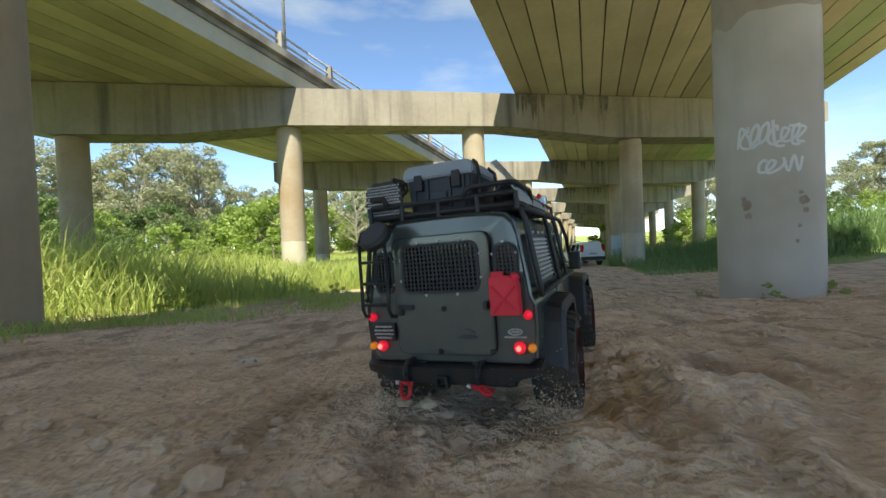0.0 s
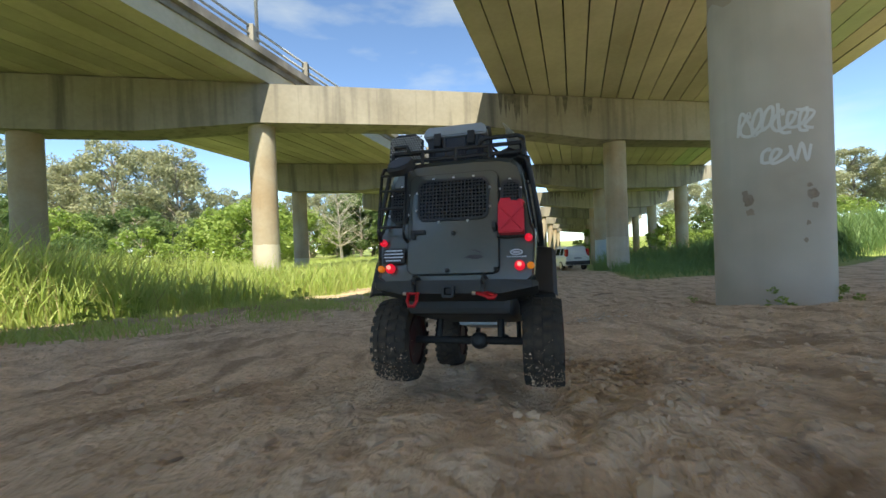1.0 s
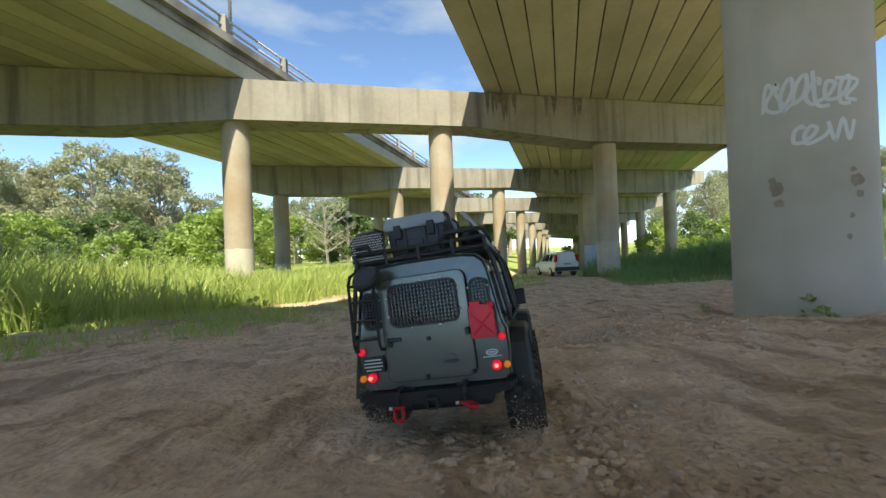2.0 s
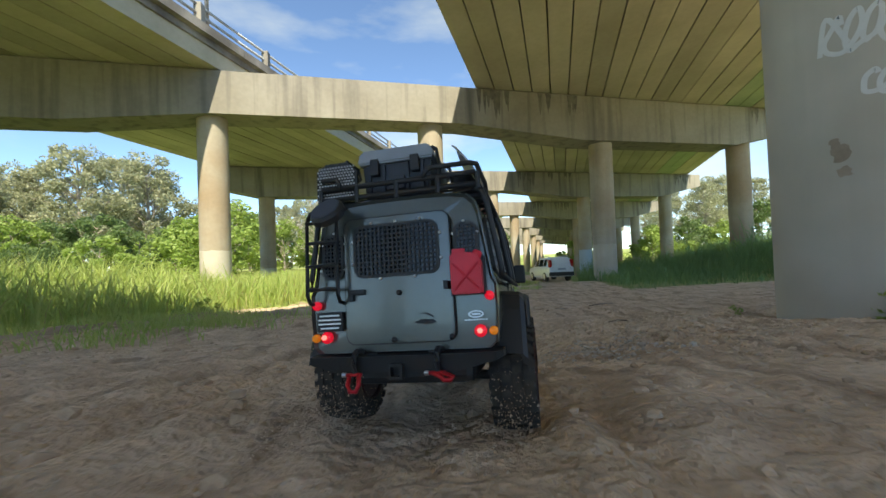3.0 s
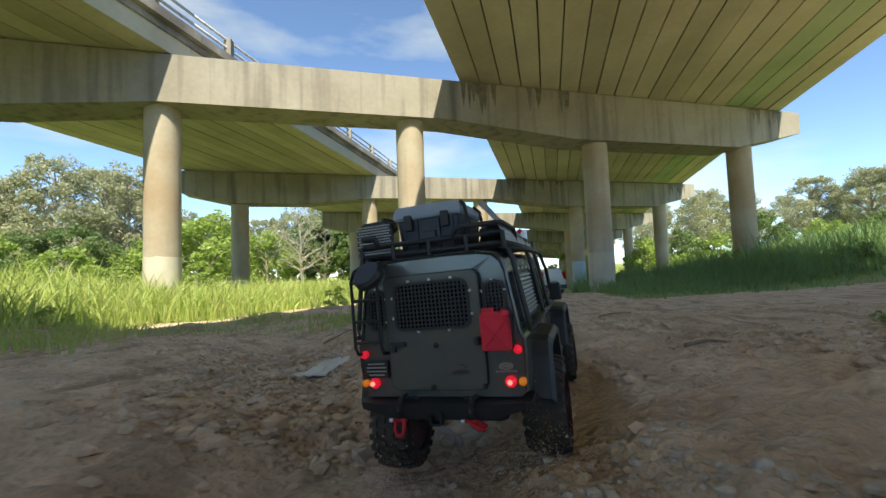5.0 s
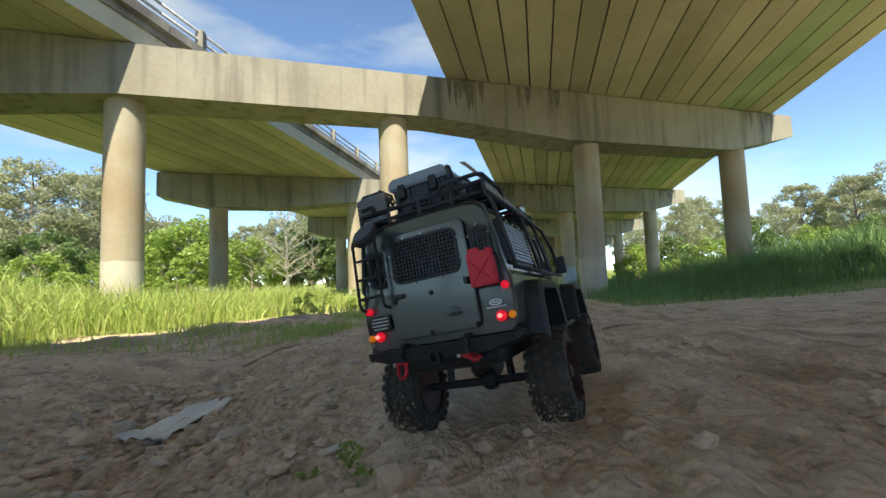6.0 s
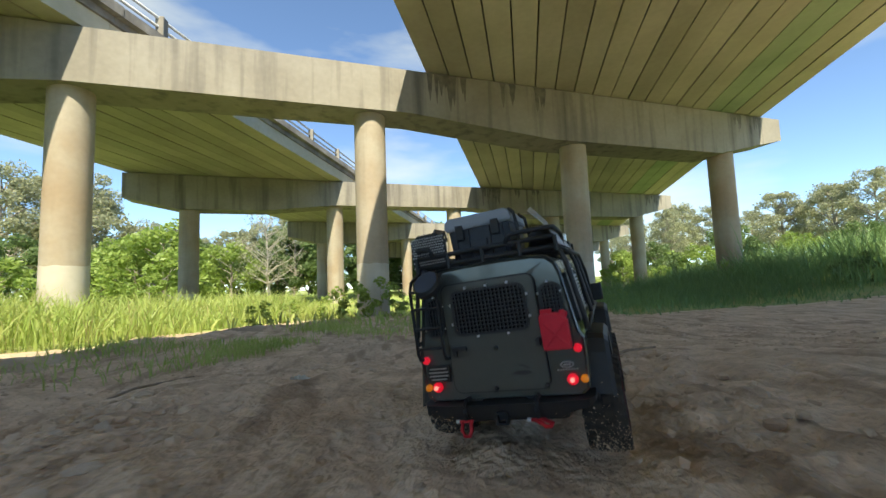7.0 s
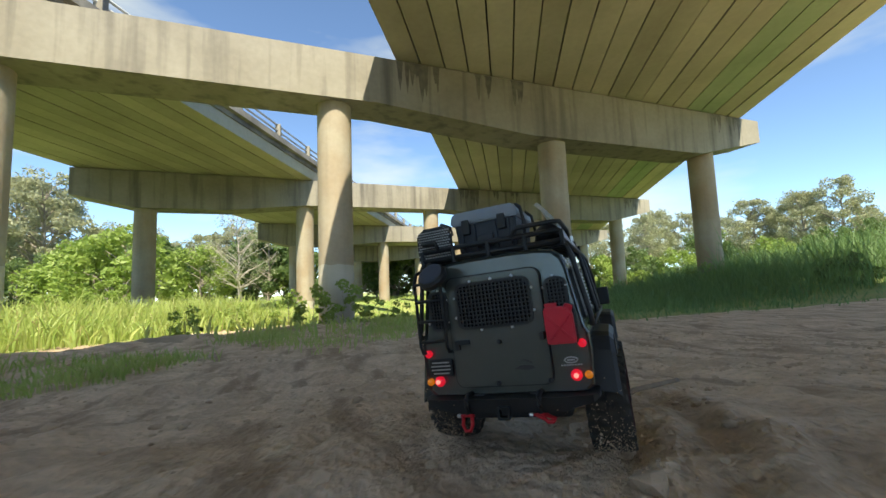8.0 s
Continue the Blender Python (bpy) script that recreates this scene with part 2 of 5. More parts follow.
def relief(x, y):
    """Lumps, ruts and turned earth on the track."""
    if not (-4 < x < 6 and -2 < y < 12):
        return 0.0
    # trodden lumps at three sizes, stronger in some patches than in others
    rough = 0.55 + 0.9 * max(0.0, noise.noise((x * 1.3, y * 1.3, 4.0)) + 0.25)
    z = rough * (0.016 * noise.noise((x * 6, y * 6, 2.0)) + 0.022 * abs(noise.noise((x * 11, y * 11, 9.0))) + 0.014 * abs(noise.noise((x * 23, y * 23, 5.0))) - 0.011)
    # ruts drawn out along the way, with a torn edge
    u, v = x * 0.93 - y * 0.36, x * 0.36 + y * 0.93
    run = noise.noise((u * 7.0 + 0.8 * noise.noise((x * 2, y * 2, 1.0)), v * 0.9, 8.0))
    z += 0.034 * abs(run) * (0.5 + max(0.0, noise.noise((x * 0.7, y * 0.7, 8.0)))) - 0.009
    h = heaped(x, y)
    if h > 0.05:
        z += h * (0.060 * abs(noise.noise((x * 10, y * 12, 6.0))) + 0.036 * abs(noise.noise((x * 26, y * 26, 3.0))) + 0.016 * noise.noise((x * 5, y * 5, 1.0)) - 0.016)
    return z


def make_ground():
    def ticks(lo, mid0, mid1, hi, fine, grow):
        out = list(np.arange(mid0, mid1, fine))
        s, v = fine, mid1
        while v < hi:
            out.append(v)
            s *= grow
            v += s
        out.append(hi)
        s, v = fine, mid0
        while v > lo:
            s *= grow
            v -= s
            out.insert(0, max(v, lo))
        return out
    xs = ticks(-600, -1.6, 3.4, 600, 0.0155, 1.035)
    ys = ticks(-400, -0.2, 6.6, 900, 0.0155, 1.03)
    verts = []
    for y in ys:
        for x in xs:
            z = ground_z(x, y)
            z += relief(x, y)
            verts.append((x, y, z))
    nx = len(xs)
    faces = [(j * nx + i, j * nx + i + 1, (j + 1) * nx + i + 1, (j + 1) * nx + i) for j in range(len(ys) - 1) for i in range(nx - 1)]
    me = bpy.data.meshes.new("ground")
    me.from_pydata(verts, [], faces)
    for p in me.polygons:
        p.use_smooth = True
    for m in (DIRT, TURF, SANDY):
        me.materials.append(m)
    for p in me.polygons:
        x, y = p.center.x, p.center.y
        a = x * BP[0] + y * BP[1] + 0.7 * noise.noise((x * 0.8, y * 0.8, 2.0)) + 0.25 * noise.noise((x * 3, y * 3, 1.0))
        right = y > 9.3 + 0.8 * noise.noise((x * 0.6, y * 0.6, 4.0)) + 30 * smooth(4.6, 3.4, x - 0.37 * (y - 9.2))
        if a < -4.9 or right or y > 60 or y < -12 or a > 14:
            p.material_index = 1
        elif a < -3.35 and 3.5 < y < 12:
            p.material_index = 2
    return tagged(new("ground", me), "brown trampled dirt track with ruts falling away to grass", "ground", kind="structure")


make_ground()

# ---- bridges ----
TH = radians(10.3)
AX = Vector((math.cos(TH), math.sin(TH), 0))       # along a headstock
NX = Vector((-math.sin(TH), math.cos(TH), 0))      # across it, away from the start
PIERS = [(-5.26, -8.25, 5.66), (-1.40, 2.25, 5.33), (2.61, 13.55, 4.97), (6.47, 24.05, 4.65), (10.34, 34.55, 4.30), (14.2, 45.05, 3.96),
         (18.1, 55.5, 3.62), (21.9, 66.0, 3.3), (25.8, 76.5, 3.0)]
COLUMNS = (-13.1, -7.25, -1.4, 4.4, 10.2)


def at(n, s, off, z):
    x, y, _ = PIERS[n]
    v = Vector((x, y, 0)) + s * AX + off * NX
    return Vector((v.x, v.y, z))


def make_pier(n):
    top = PIERS[n][2]
    pier = tagged(new("bridge_pier"), "grey concrete pier with a long headstock on five round columns", "bridge pier", "piers of the bridge")
    # headstock, deeper over each group of columns and tapered at both ends
    low = [(-15.3, 1.0), (-13.4, 1.42), (-10.3, 1.42), (-7.2, 1.12), (-0.5, 1.08), (3.4, 1.42), (9.6, 1.38), (12.45, 0.75)]
    outline = [(-15.3, -0.02), (12.45, -0.02)] + [(s, -d) for s, d in reversed(low)]
    bm = bmesh.new()
    prism(bm, outline, 0.0, 1.05)
    for v in bm.verts:
        p = at(n, v.co.x, v.co.y, top + v.co.z)
        v.co = p
    part("headstock", bm, CONCRETE, pier, "stained concrete headstock beam")
    for s in COLUMNS:
        if n == 1 and s > 10:
            continue
        c = at(n, s, 0.52, 0)
        if n == 1 and s == 4.4:
            c = Vector((2.83, 3.58, 0))
        if n == 1 and s == -1.4:
            c = Vector((-2.98, 2.52, 0))
        base = ground_z(c.x, c.y) - 0.3
        bm = bmesh.new()
        rings = 14
        sides = 40
        prev = None
        for k in range(rings + 1):
            z = base + (top - 0.9 - base) * k / rings
            ring = [bm.verts.new((c.x + 0.37 * math.cos(a), c.y + 0.37 * math.sin(a), z)) for a in [i * 2 * math.pi / sides for i in range(sides)]]
            if prev:
                for i in range(sides):
                    bm.faces.new((prev[i], prev[(i + 1) % sides], ring[(i + 1) % sides], ring[i]))
            prev = ring
        part("column", bm, COLUMN, pier, smooth=True)
    return pier


def make_deck(s0, s1, count, rail_side, label):
    deck = tagged(new("bridge_deck"), label, "bridge deck", "decks of the bridge")
    step = (s1 - s0) / count
    for n in range(len(PIERS) - 1):
        for k in range(count):
            bm = bmesh.new()
            a0, a1 = s0 + k * step + 0.019, s0 + (k + 1) * step - 0.019
            dz = random.uniform(-0.010, 0.010)
            lo = [at(n, a0, 0.53, PIERS[n][2] + dz), at(n, a1, 0.53, PIERS[n][2] + dz), at(n + 1, a1, 0.50, PIERS[n + 1][2] + dz), at(n + 1, a0, 0.50, PIERS[n + 1][2] + dz)]
            v = [bm.verts.new(p) for p in lo] + [bm.verts.new(p + Vector((0, 0, 0.42 - dz))) for p in lo]
            for f in ((3, 2, 1, 0), (4, 5, 6, 7), (0, 1, 5, 4), (1, 2, 6, 5), (2, 3, 7, 6), (3, 0, 4, 7)):
                bm.faces.new([v[i] for i in f])
            part("deck_plank", bm, SOFFIT_GREEN if count == 19 and k in (15, 16) else SOFFIT, deck)
        # slab and kerbs over the planks
        bm = bmesh.new()
        for e0, e1, h0, h1 in ((s0 - 0.05, s1 + 0.05, 0.424, 0.58), (s0 - 0.22, s0 + 0.25, 0.584, 0.80), (s1 - 0.25, s1 + 0.22, 0.584, 0.80)):
            lo = [at(n, e0, 0.53, PIERS[n][2] + h0), at(n, e1, 0.53, PIERS[n][2] + h0), at(n + 1, e1, 0.5, PIERS[n + 1][2] + h0), at(n + 1, e0, 0.5, PIERS[n + 1][2] + h0)]
            v = [bm.verts.new(p) for p in lo] + [bm.verts.new(p + Vector((0, 0, h1 - h0))) for p in lo]
            for f in ((3, 2, 1, 0), (4, 5, 6, 7), (0, 1, 5, 4), (1, 2, 6, 5), (2, 3, 7, 6), (3, 0, 4, 7)):
                bm.faces.new([v[i] for i in f])
        part("slab", bm, FASCIA, deck, "dark weathered slab edge and kerb")
        # rail posts and two rails
        for e in rail_side:
            for j in range(5):
                t = (j + 0.5) / 5
                p = at(n, e, 0.5, PIERS[n][2] + 0.8).lerp(at(n + 1, e, 0.5, PIERS[n + 1][2] + 0.8), t)
                bm = bmesh.new()
                box(bm, p.x - 0.09, p.x + 0.09, p.y - 0.11, p.y + 0.11, p.z, p.z + 0.48, 0.015)
                part("rail_post", bm, CONCRETE, deck, "pale concrete rail post")
            for h in (1.02, 1.24):
                bm = bmesh.new()
                tube(bm, [at(n, e, 0.5, PIERS[n][2] + h), at(n + 1, e, 0.5, PIERS[n + 1][2] + h)], 0.035)
                part("rail", bm, STEEL, deck, "grey steel tube rail", smooth=True)
    return deck


PIER_THINGS = [make_pier(n) for n in range(len(PIERS))]
make_deck(-15.0, -6.65, 14, (-6.6,), "concrete plank bridge deck with a post and rail parapet")
make_deck(0.17, 11.9, 19, (11.7,), "concrete plank bridge deck seen from below with dark joints")

# ---- grass ----
def ribbon_field(name, label, spots, lengths, widths, material, seed, bend=0.55):
    """Many bent blades, each a tapered strip of its own, as one mesh."""
    rng = np.random.RandomState(seed)
    n = len(spots)
    base = np.array(spots)
    ang = rng.rand(n) * 2 * math.pi
    face = rng.rand(n) * 2 * math.pi
    lean = (0.15 + rng.rand(n) * bend)
    L, W = np.array(lengths), np.array(widths)
    out = np.stack([np.cos(ang), np.sin(ang), np.zeros(n)], 1)
    side = np.stack([np.cos(face), np.sin(face), np.zeros(n)], 1)
    verts = np.zeros((n, 7, 3))
    for k, (f, w) in enumerate(((0.0, 0.7), (0.4, 1.0), (0.75, 0.7))):
        mid = base + out * (L * lean * f ** 2)[:, None] + np.array([0, 0, 1.0]) * (L * (f - 0.35 * lean * f ** 2))[:, None]
        verts[:, 2 * k] = mid - side * (W * w / 2)[:, None]
        verts[:, 2 * k + 1] = mid + side * (W * w / 2)[:, None]
    verts[:, 6] = base + out * (L * lean)[:, None] + np.array([0, 0, 1.0]) * (L * (1 - 0.45 * lean))[:, None]
    faces = []
    for i in range(n):
        o = 7 * i
        faces += [(o, o + 1, o + 3, o + 2), (o + 2, o + 3, o + 5, o + 4), (o + 4, o + 5, o + 6)]
    me = bpy.data.meshes.new(name)
    me.from_pydata(verts.reshape(-1, 3).tolist(), [], faces)
    me.materials.append(material)
    return tagged(new(name, me), label, "grass", kind="stuff")


def across(x, y):
    return x * BP[0] + y * BP[1]


def scatter(seed, count, x0, x1, y0, y1, keep):
    """Spots on the ground where keep(x, y, chance) gives a length above nought."""
    rng = random.Random(seed)
    spots, lengths = [], []
    tries = 0
    while len(spots) < count and tries < count * 12:
        tries += 1
        x, y = rng.uniform(x0, x1), rng.uniform(y0, y1)
        h = keep(x, y, rng.random())
        if h > 0:
            spots.append((x, y, ground_z(x, y) - 0.02))
            lengths.append(h * rng.uniform(0.65, 1.25))
    return spots, lengths


def tall(x, y, c):
    a = across(x, y) + 0.5 * noise.noise((x * 0.6, y * 0.6, 2.0))
    if a > -4.2 - 0.6 * smooth(3.5, 5.0, y) or c > 0.35 + 0.8 * abs(noise.noise((x * 0.5, y * 0.5, 6.0))):
        return 0
    edge = smooth(-4.2, -5.8, a)
    back = 1 - 0.55 * smooth(11, 17, y)
    return (0.10 + 1.05 * edge * back) * (0.8 + 0.5 * noise.noise((x * 0.45, y * 0.45, 1.5)))


def fringe(x, y, c):
    a = across(x, y) + 0.9 * noise.noise((x * 0.8, y * 0.8, 12.0)) - 1.7 * smooth(5.6, 8.8, y)
    if not -4.4 < a < -2.5 or c > 0.16 + noise.noise((x * 1.1, y * 1.1, 3.0)):
        return 0
    return 0.11


def mid(x, y, c):
    a = across(x, y)
    if a > -1.5 + 0.9 * noise.noise((x * 0.4, y * 0.4, 2.5)) or y < 9.3:
        return 0
    return 0.22 + 0.18 * noise.noise((x * 0.3, y * 0.3, 2.0))


def bank(x, y, c):
    edge = y - 9.2 - 0.9 * noise.noise((x * 0.5, y * 0.5, 4.0)) - 30.0 * smooth(4.6, 3.6, x - 0.37 * (y - 9.2))
    if edge < 0 or c > 0.25 + edge * 0.5:
        return 0
    return (0.10 + 0.26 * smooth(0, 2.5, edge) + 0.66 * smooth(7.5, 10.5, x) * smooth(0.2, 2.0, edge)) * (0.75 + 1.1 * abs(noise.noise((x * 0.9, y * 0.9, 3.3))))


def slope(x, y, c):
    return 0.30 if across(x, y) > 4 else 0


rngw = np.random.RandomState(5)
sp, ln = scatter(1, 68000, -16, 1.5, 1.0, 16, tall)
ribbon_field("tall_grass", "tall bright green grass growing thick in the sun", sp, ln, 0.008 + 0.011 * rngw.rand(len(sp)), GRASS, 11)
sp, ln = scatter(9, 5000, -16, 1.5, 2.0, 14, lambda x, y, c: tall(x, y, c) * (1.0 if across(x, y) > -6.5 else 0.6))
ribbon_field("dry_stalks", "dry straw-coloured stalks among the grass", sp, ln, 0.006 + 0.008 * rngw.rand(len(sp)), GRASS_DRY, 12)
sp, ln = scatter(2, 16000, -6, 4, 1.2, 13.5, fringe)
ribbon_field("short_grass", "short green grass along the dirt's edge", sp, ln, 0.005 + 0.006 * rngw.rand(len(sp)), GRASS, 13)
sp, ln = scatter(3, 40000, -40, 9, 9, 48, mid)
ribbon_field("meadow_grass", "ankle-high sunlit grass between the piers", sp, ln, 0.018 + 0.024 * rngw.rand(len(sp)), GRASS, 14)
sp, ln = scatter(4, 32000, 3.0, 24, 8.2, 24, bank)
ribbon_field("bank_grass", "rank green bank grass, darkened in colour for the bank's shade", sp, ln, 0.010 + 0.013 * rngw.rand(len(sp)), GRASS_BANK_SHADED, 15)
sp, ln = scatter(6, 14000, 8, 70, 22, 75, slope)
ribbon_field("slope_grass", "sunlit green grass on a rising slope", sp, ln, 0.06 + 0.08 * rngw.rand(len(sp)), GRASS, 16)


# ---- trees and bushes ----
def leaf_cloud(bm_verts, bm_faces, centre, radius, count, size, rng, flat=0.75):
    """Small leaves over an uneven ellipsoid, denser near its skin."""
    c = Vector(centre)
    for _ in range(count):
        d = Vector((rng.gauss(0, 1), rng.gauss(0, 1), rng.gauss(0, 1)))
        if d.length < 1e-3:
            continue
        d.normalize()
        r = radius * (0.45 + 0.6 * rng.random() ** 0.6) * (0.85 + 0.4 * noise.noise(d * 2.1 + c))
        p = c + Vector((d.x * r, d.y * r, d.z * r * flat))
        u = Vector((rng.gauss(0, 1), rng.gauss(0, 1), rng.gauss(0, 0.7))).normalized()
        w = u.cross(Vector((rng.gauss(0, 1), rng.gauss(0, 1), rng.gauss(0, 1)))).normalized()
        s = size * rng.uniform(0.6, 1.3)
        o = len(bm_verts)
        bm_verts += [p - u * s, p + w * s * 0.45, p + u * s, p - w * s * 0.45]
        bm_faces.append((o, o + 1, o + 2, o + 3))


def make_tree(name, label, seed, height, spread, leaf, leaf_mat, leaves, bole=0.35, clumps=26, bare=False, thick=0.022):
    """A tapered trunk with forking limbs, and a crown of leaf clumps at their ends with gaps between."""
    rng = random.Random(seed)
    tree = tagged(new(name), label, "tree" if name == "tree" else "bush")
    bm = bmesh.new()
    top = height * 0.8
    trunk = []
    x = y = 0.0
    for k in range(6):
        trunk.append(Vector((x, y, -0.3 + (top + 0.3) * k / 5)))
        x += rng.uniform(-1, 1) * height * 0.02
        y += rng.uniform(-1, 1) * height * 0.02
    r0 = height * thick
    tube(bm, trunk, [r0 * (1 - 0.15 * k) for k in range(6)], 8)
    ends = []
    for k in range(clumps):
        z = height * (bole + (0.97 - bole) * (k + rng.random() * 0.8) / clumps)
        f = (z / height - bole) / (1 - bole)
        wide = spread * (math.sin(math.pi * min(1, 0.18 + 0.80 * f)) ** 0.7) * rng.uniform(0.55, 1.0)
        a = k * 2.4 + rng.uniform(-0.5, 0.5)
        e = Vector((wide * math.cos(a), wide * math.sin(a), z + rng.uniform(-0.04, 0.04) * height))
        zs = max(height * bole * 0.7, e.z - wide * rng.uniform(0.5, 0.9))
        zs = min(zs, top * 0.97)
        i = min(4, int((zs + 0.3) / (top + 0.3) * 5))
        t = (zs + 0.3) / (top + 0.3) * 5 - i
        s = trunk[i].lerp(trunk[i + 1], t)
        m = s.lerp(e, 0.5) + Vector((rng.uniform(-1, 1), rng.uniform(-1, 1), rng.uniform(0, 1.2))) * height * 0.02
        tube(bm, [s, m, e], [r0 * 0.32, r0 * 0.2, r0 * 0.06], 5)
        if bare:
            for _ in range(5):
                b0 = m.lerp(e, rng.random())
                tube(bm, [b0, b0 + Vector((rng.uniform(-1, 1), rng.uniform(-1, 1), rng.uniform(0.1, 1.2))) * height * 0.10], [r0 * 0.09, r0 * 0.03], 4)
        ends.append((e, wide))
    part("trunk", bm, BARK_PALE if bare else BARK, tree)
    verts, faces = [], []
    for e, wide in ends:
        leaf_cloud(verts, faces, e, spread * rng.uniform(0.20, 0.38), leaves // clumps, leaf, rng)
    me = bpy.data.meshes.new("crown")
    me.from_pydata(verts, [], faces)
    me.materials.append(leaf_mat)
    crown = new("crown", me)
    crown.parent = tree
    return tree


def stand(tree, x, y, turn, scale=1.0):
    """Place a tree, or a copy of it, on the ground."""
    m = pose(x, y, ground_z(x, y) - 0.1, 0, 0, turn)
    ob = copy_thing(tree, m)
    ob.scale = (scale, scale, scale * (0.92 + 0.16 * ((x * 7.3 + y * 3.1) % 1)))
    return ob


GUMS = [make_tree("tree", "tall grey-green gum tree with an open crown", 21 + k, 18, 5.6, 0.22, LEAF_GUM, 12500, 0.26, 40) for k in range(3)]
DARK = [make_tree("tree", "dense dark green broad-leaved tree", 41 + k, 9, 4.2, 0.26, LEAF_DARK, 4600, 0.12, 24) for k in range(2)]
LIME = [make_tree("tree", "low bright green tree in full sun", 51, 6.5, 4.0, 0.22, LEAF_LIME, 4600, 0.08, 24)]
BUSH = [make_tree("bush", "leafy green bush at the field's far edge", 61 + k, 2.4, 1.7, 0.12, (LEAF_LIME, LEAF_DARK)[k], 2600, 0.03, 16) for k in range(2)]
DEAD = make_tree("tree", "bare pale tree with thin forking branches", 71, 8.0, 3.0, 0.10, LEAF_GUM, 1800, 0.25, 40, True, 0.020)
SAPLING = make_tree("bush", "thin weedy bush with small leaves", 81, 0.55, 0.28, 0.035, LEAF_LIME, 420, 0.05, 9, False, 0.012)
rng = random.Random(77)
# line of tall gums beyond the field, the bridge and the bank
for k in range(30):
    a = radians(-64 + 56 * (k + rng.uniform(-0.3, 0.3)) / 30)
    d = rng.uniform(74, 110)
    stand(GUMS[k % 3], d * math.sin(a), d * math.cos(a), rng.uniform(0, 360), rng.uniform(0.55, 1.0))
for k in range(16):
    a = radians(30 + 46 * (k + rng.uniform(-0.3, 0.3)) / 16)
    d = rng.uniform(70, 105)
    stand(GUMS[k % 3], d * math.sin(a), d * math.cos(a), rng.uniform(0, 360), rng.uniform(0.45, 0.75))
for x, y, s in ((-66, 74, 1.05), (-50, 78, 1.12), (-44, 76, 0.95), (-33, 80, 0.75), (64, 60, 0.72), (76, 62, 0.8), (50, 66, 0.62)):
    stand(GUMS[int(x) % 3], x, y, x * 31, s)
# understorey
for k in range(30):
    a = radians(-62 + 70 * (k + rng.uniform(-0.4, 0.4)) / 30)
    d = rng.uniform(48, 66)
    stand((DARK + DARK + LIME)[k % 5], d * math.sin(a), d * math.cos(a), rng.uniform(0, 360), rng.uniform(0.45, 0.85))
for k in range(12):
    a = radians(30 + 42 * (k + rng.uniform(-0.4, 0.4)) / 12)
    d = rng.uniform(40, 60)
    stand((DARK + LIME)[k % 3], d * math.sin(a), d * math.cos(a), rng.uniform(0, 360), rng.uniform(0.3, 0.55))
for x, y, s in ((-15.0, 38, 0.95), (-18.5, 41, 0.9), (-13, 46, 0.8), (-22, 44, 0.8)):
    stand(LIME[0], x, y, x * 17, s)
for x, y, s in ((-8.0, 50, 0.9), (-3.5, 52, 0.85), (1.5, 48, 0.9), (5.5, 52, 1.0), (-10.5, 53, 0.8), (9.0, 56, 1.0)):
    stand(DARK[0], x, y, x * 23, s)
stand(DEAD, -9.0, 44, 20, 1.0)
for x, y, s, k in ((-30, 36, 1.2, 1), (-26, 34, 1.0, 1), (-22, 33, 1.3, 0), (-14, 34, 0.9, 0), (-36, 38, 1.3, 1), (20, 34, 1.1, 0), (23, 38, 1.3, 0), (26, 36, 1.1, 1), (18, 44, 1.3, 0), (30, 42, 1.4, 0),
                   (19.0, 30, 0.6, 0), (22.0, 32, 0.7, 0)):
    stand(BUSH[k], x, y, x * 41, s)
for x, y, s in ((10.8, 10.9, 0.26), (13.2, 11.2, 0.34)):
    stand(BUSH[1], x, y, x * 67, s)
for x, y, s in ((0.35, 12.6, 1.3), (0.75, 12.9, 1.5), (1.3, 13.0, 1.6), (1.8, 13.2, 1.2), (2.4, 12.8, 0.9), (-0.4, 12.2, 0.9), (-2.75, 4.1, 0.55), (-3.2, 5.2, 0.6), (-3.4, 3.2, 0.6), (7.6, 14.2, 0.9), (11.6, 15.2, 1.7), (12.9, 15.3, 1.5),
                   (3.1, 3.26, 0.35), (2.62, 3.28, 0.4), (2.50, 4.05, 0.24), (2.72, 4.25, 0.2), (-1.55, 5.9, 0.4), (-1.9, 6.1, 0.5), (-2.3, 5.8, 0.4), (1.03, 3.92, 0.22), (-0.3, 9.9, 0.8)):
    stand(SAPLING, x, y, x * 53, s)
for src in GUMS + DARK + LIME + BUSH + [DEAD, SAPLING]:
    for o in [*src.children_recursive, src]:
        bpy.data.objects.remove(o)

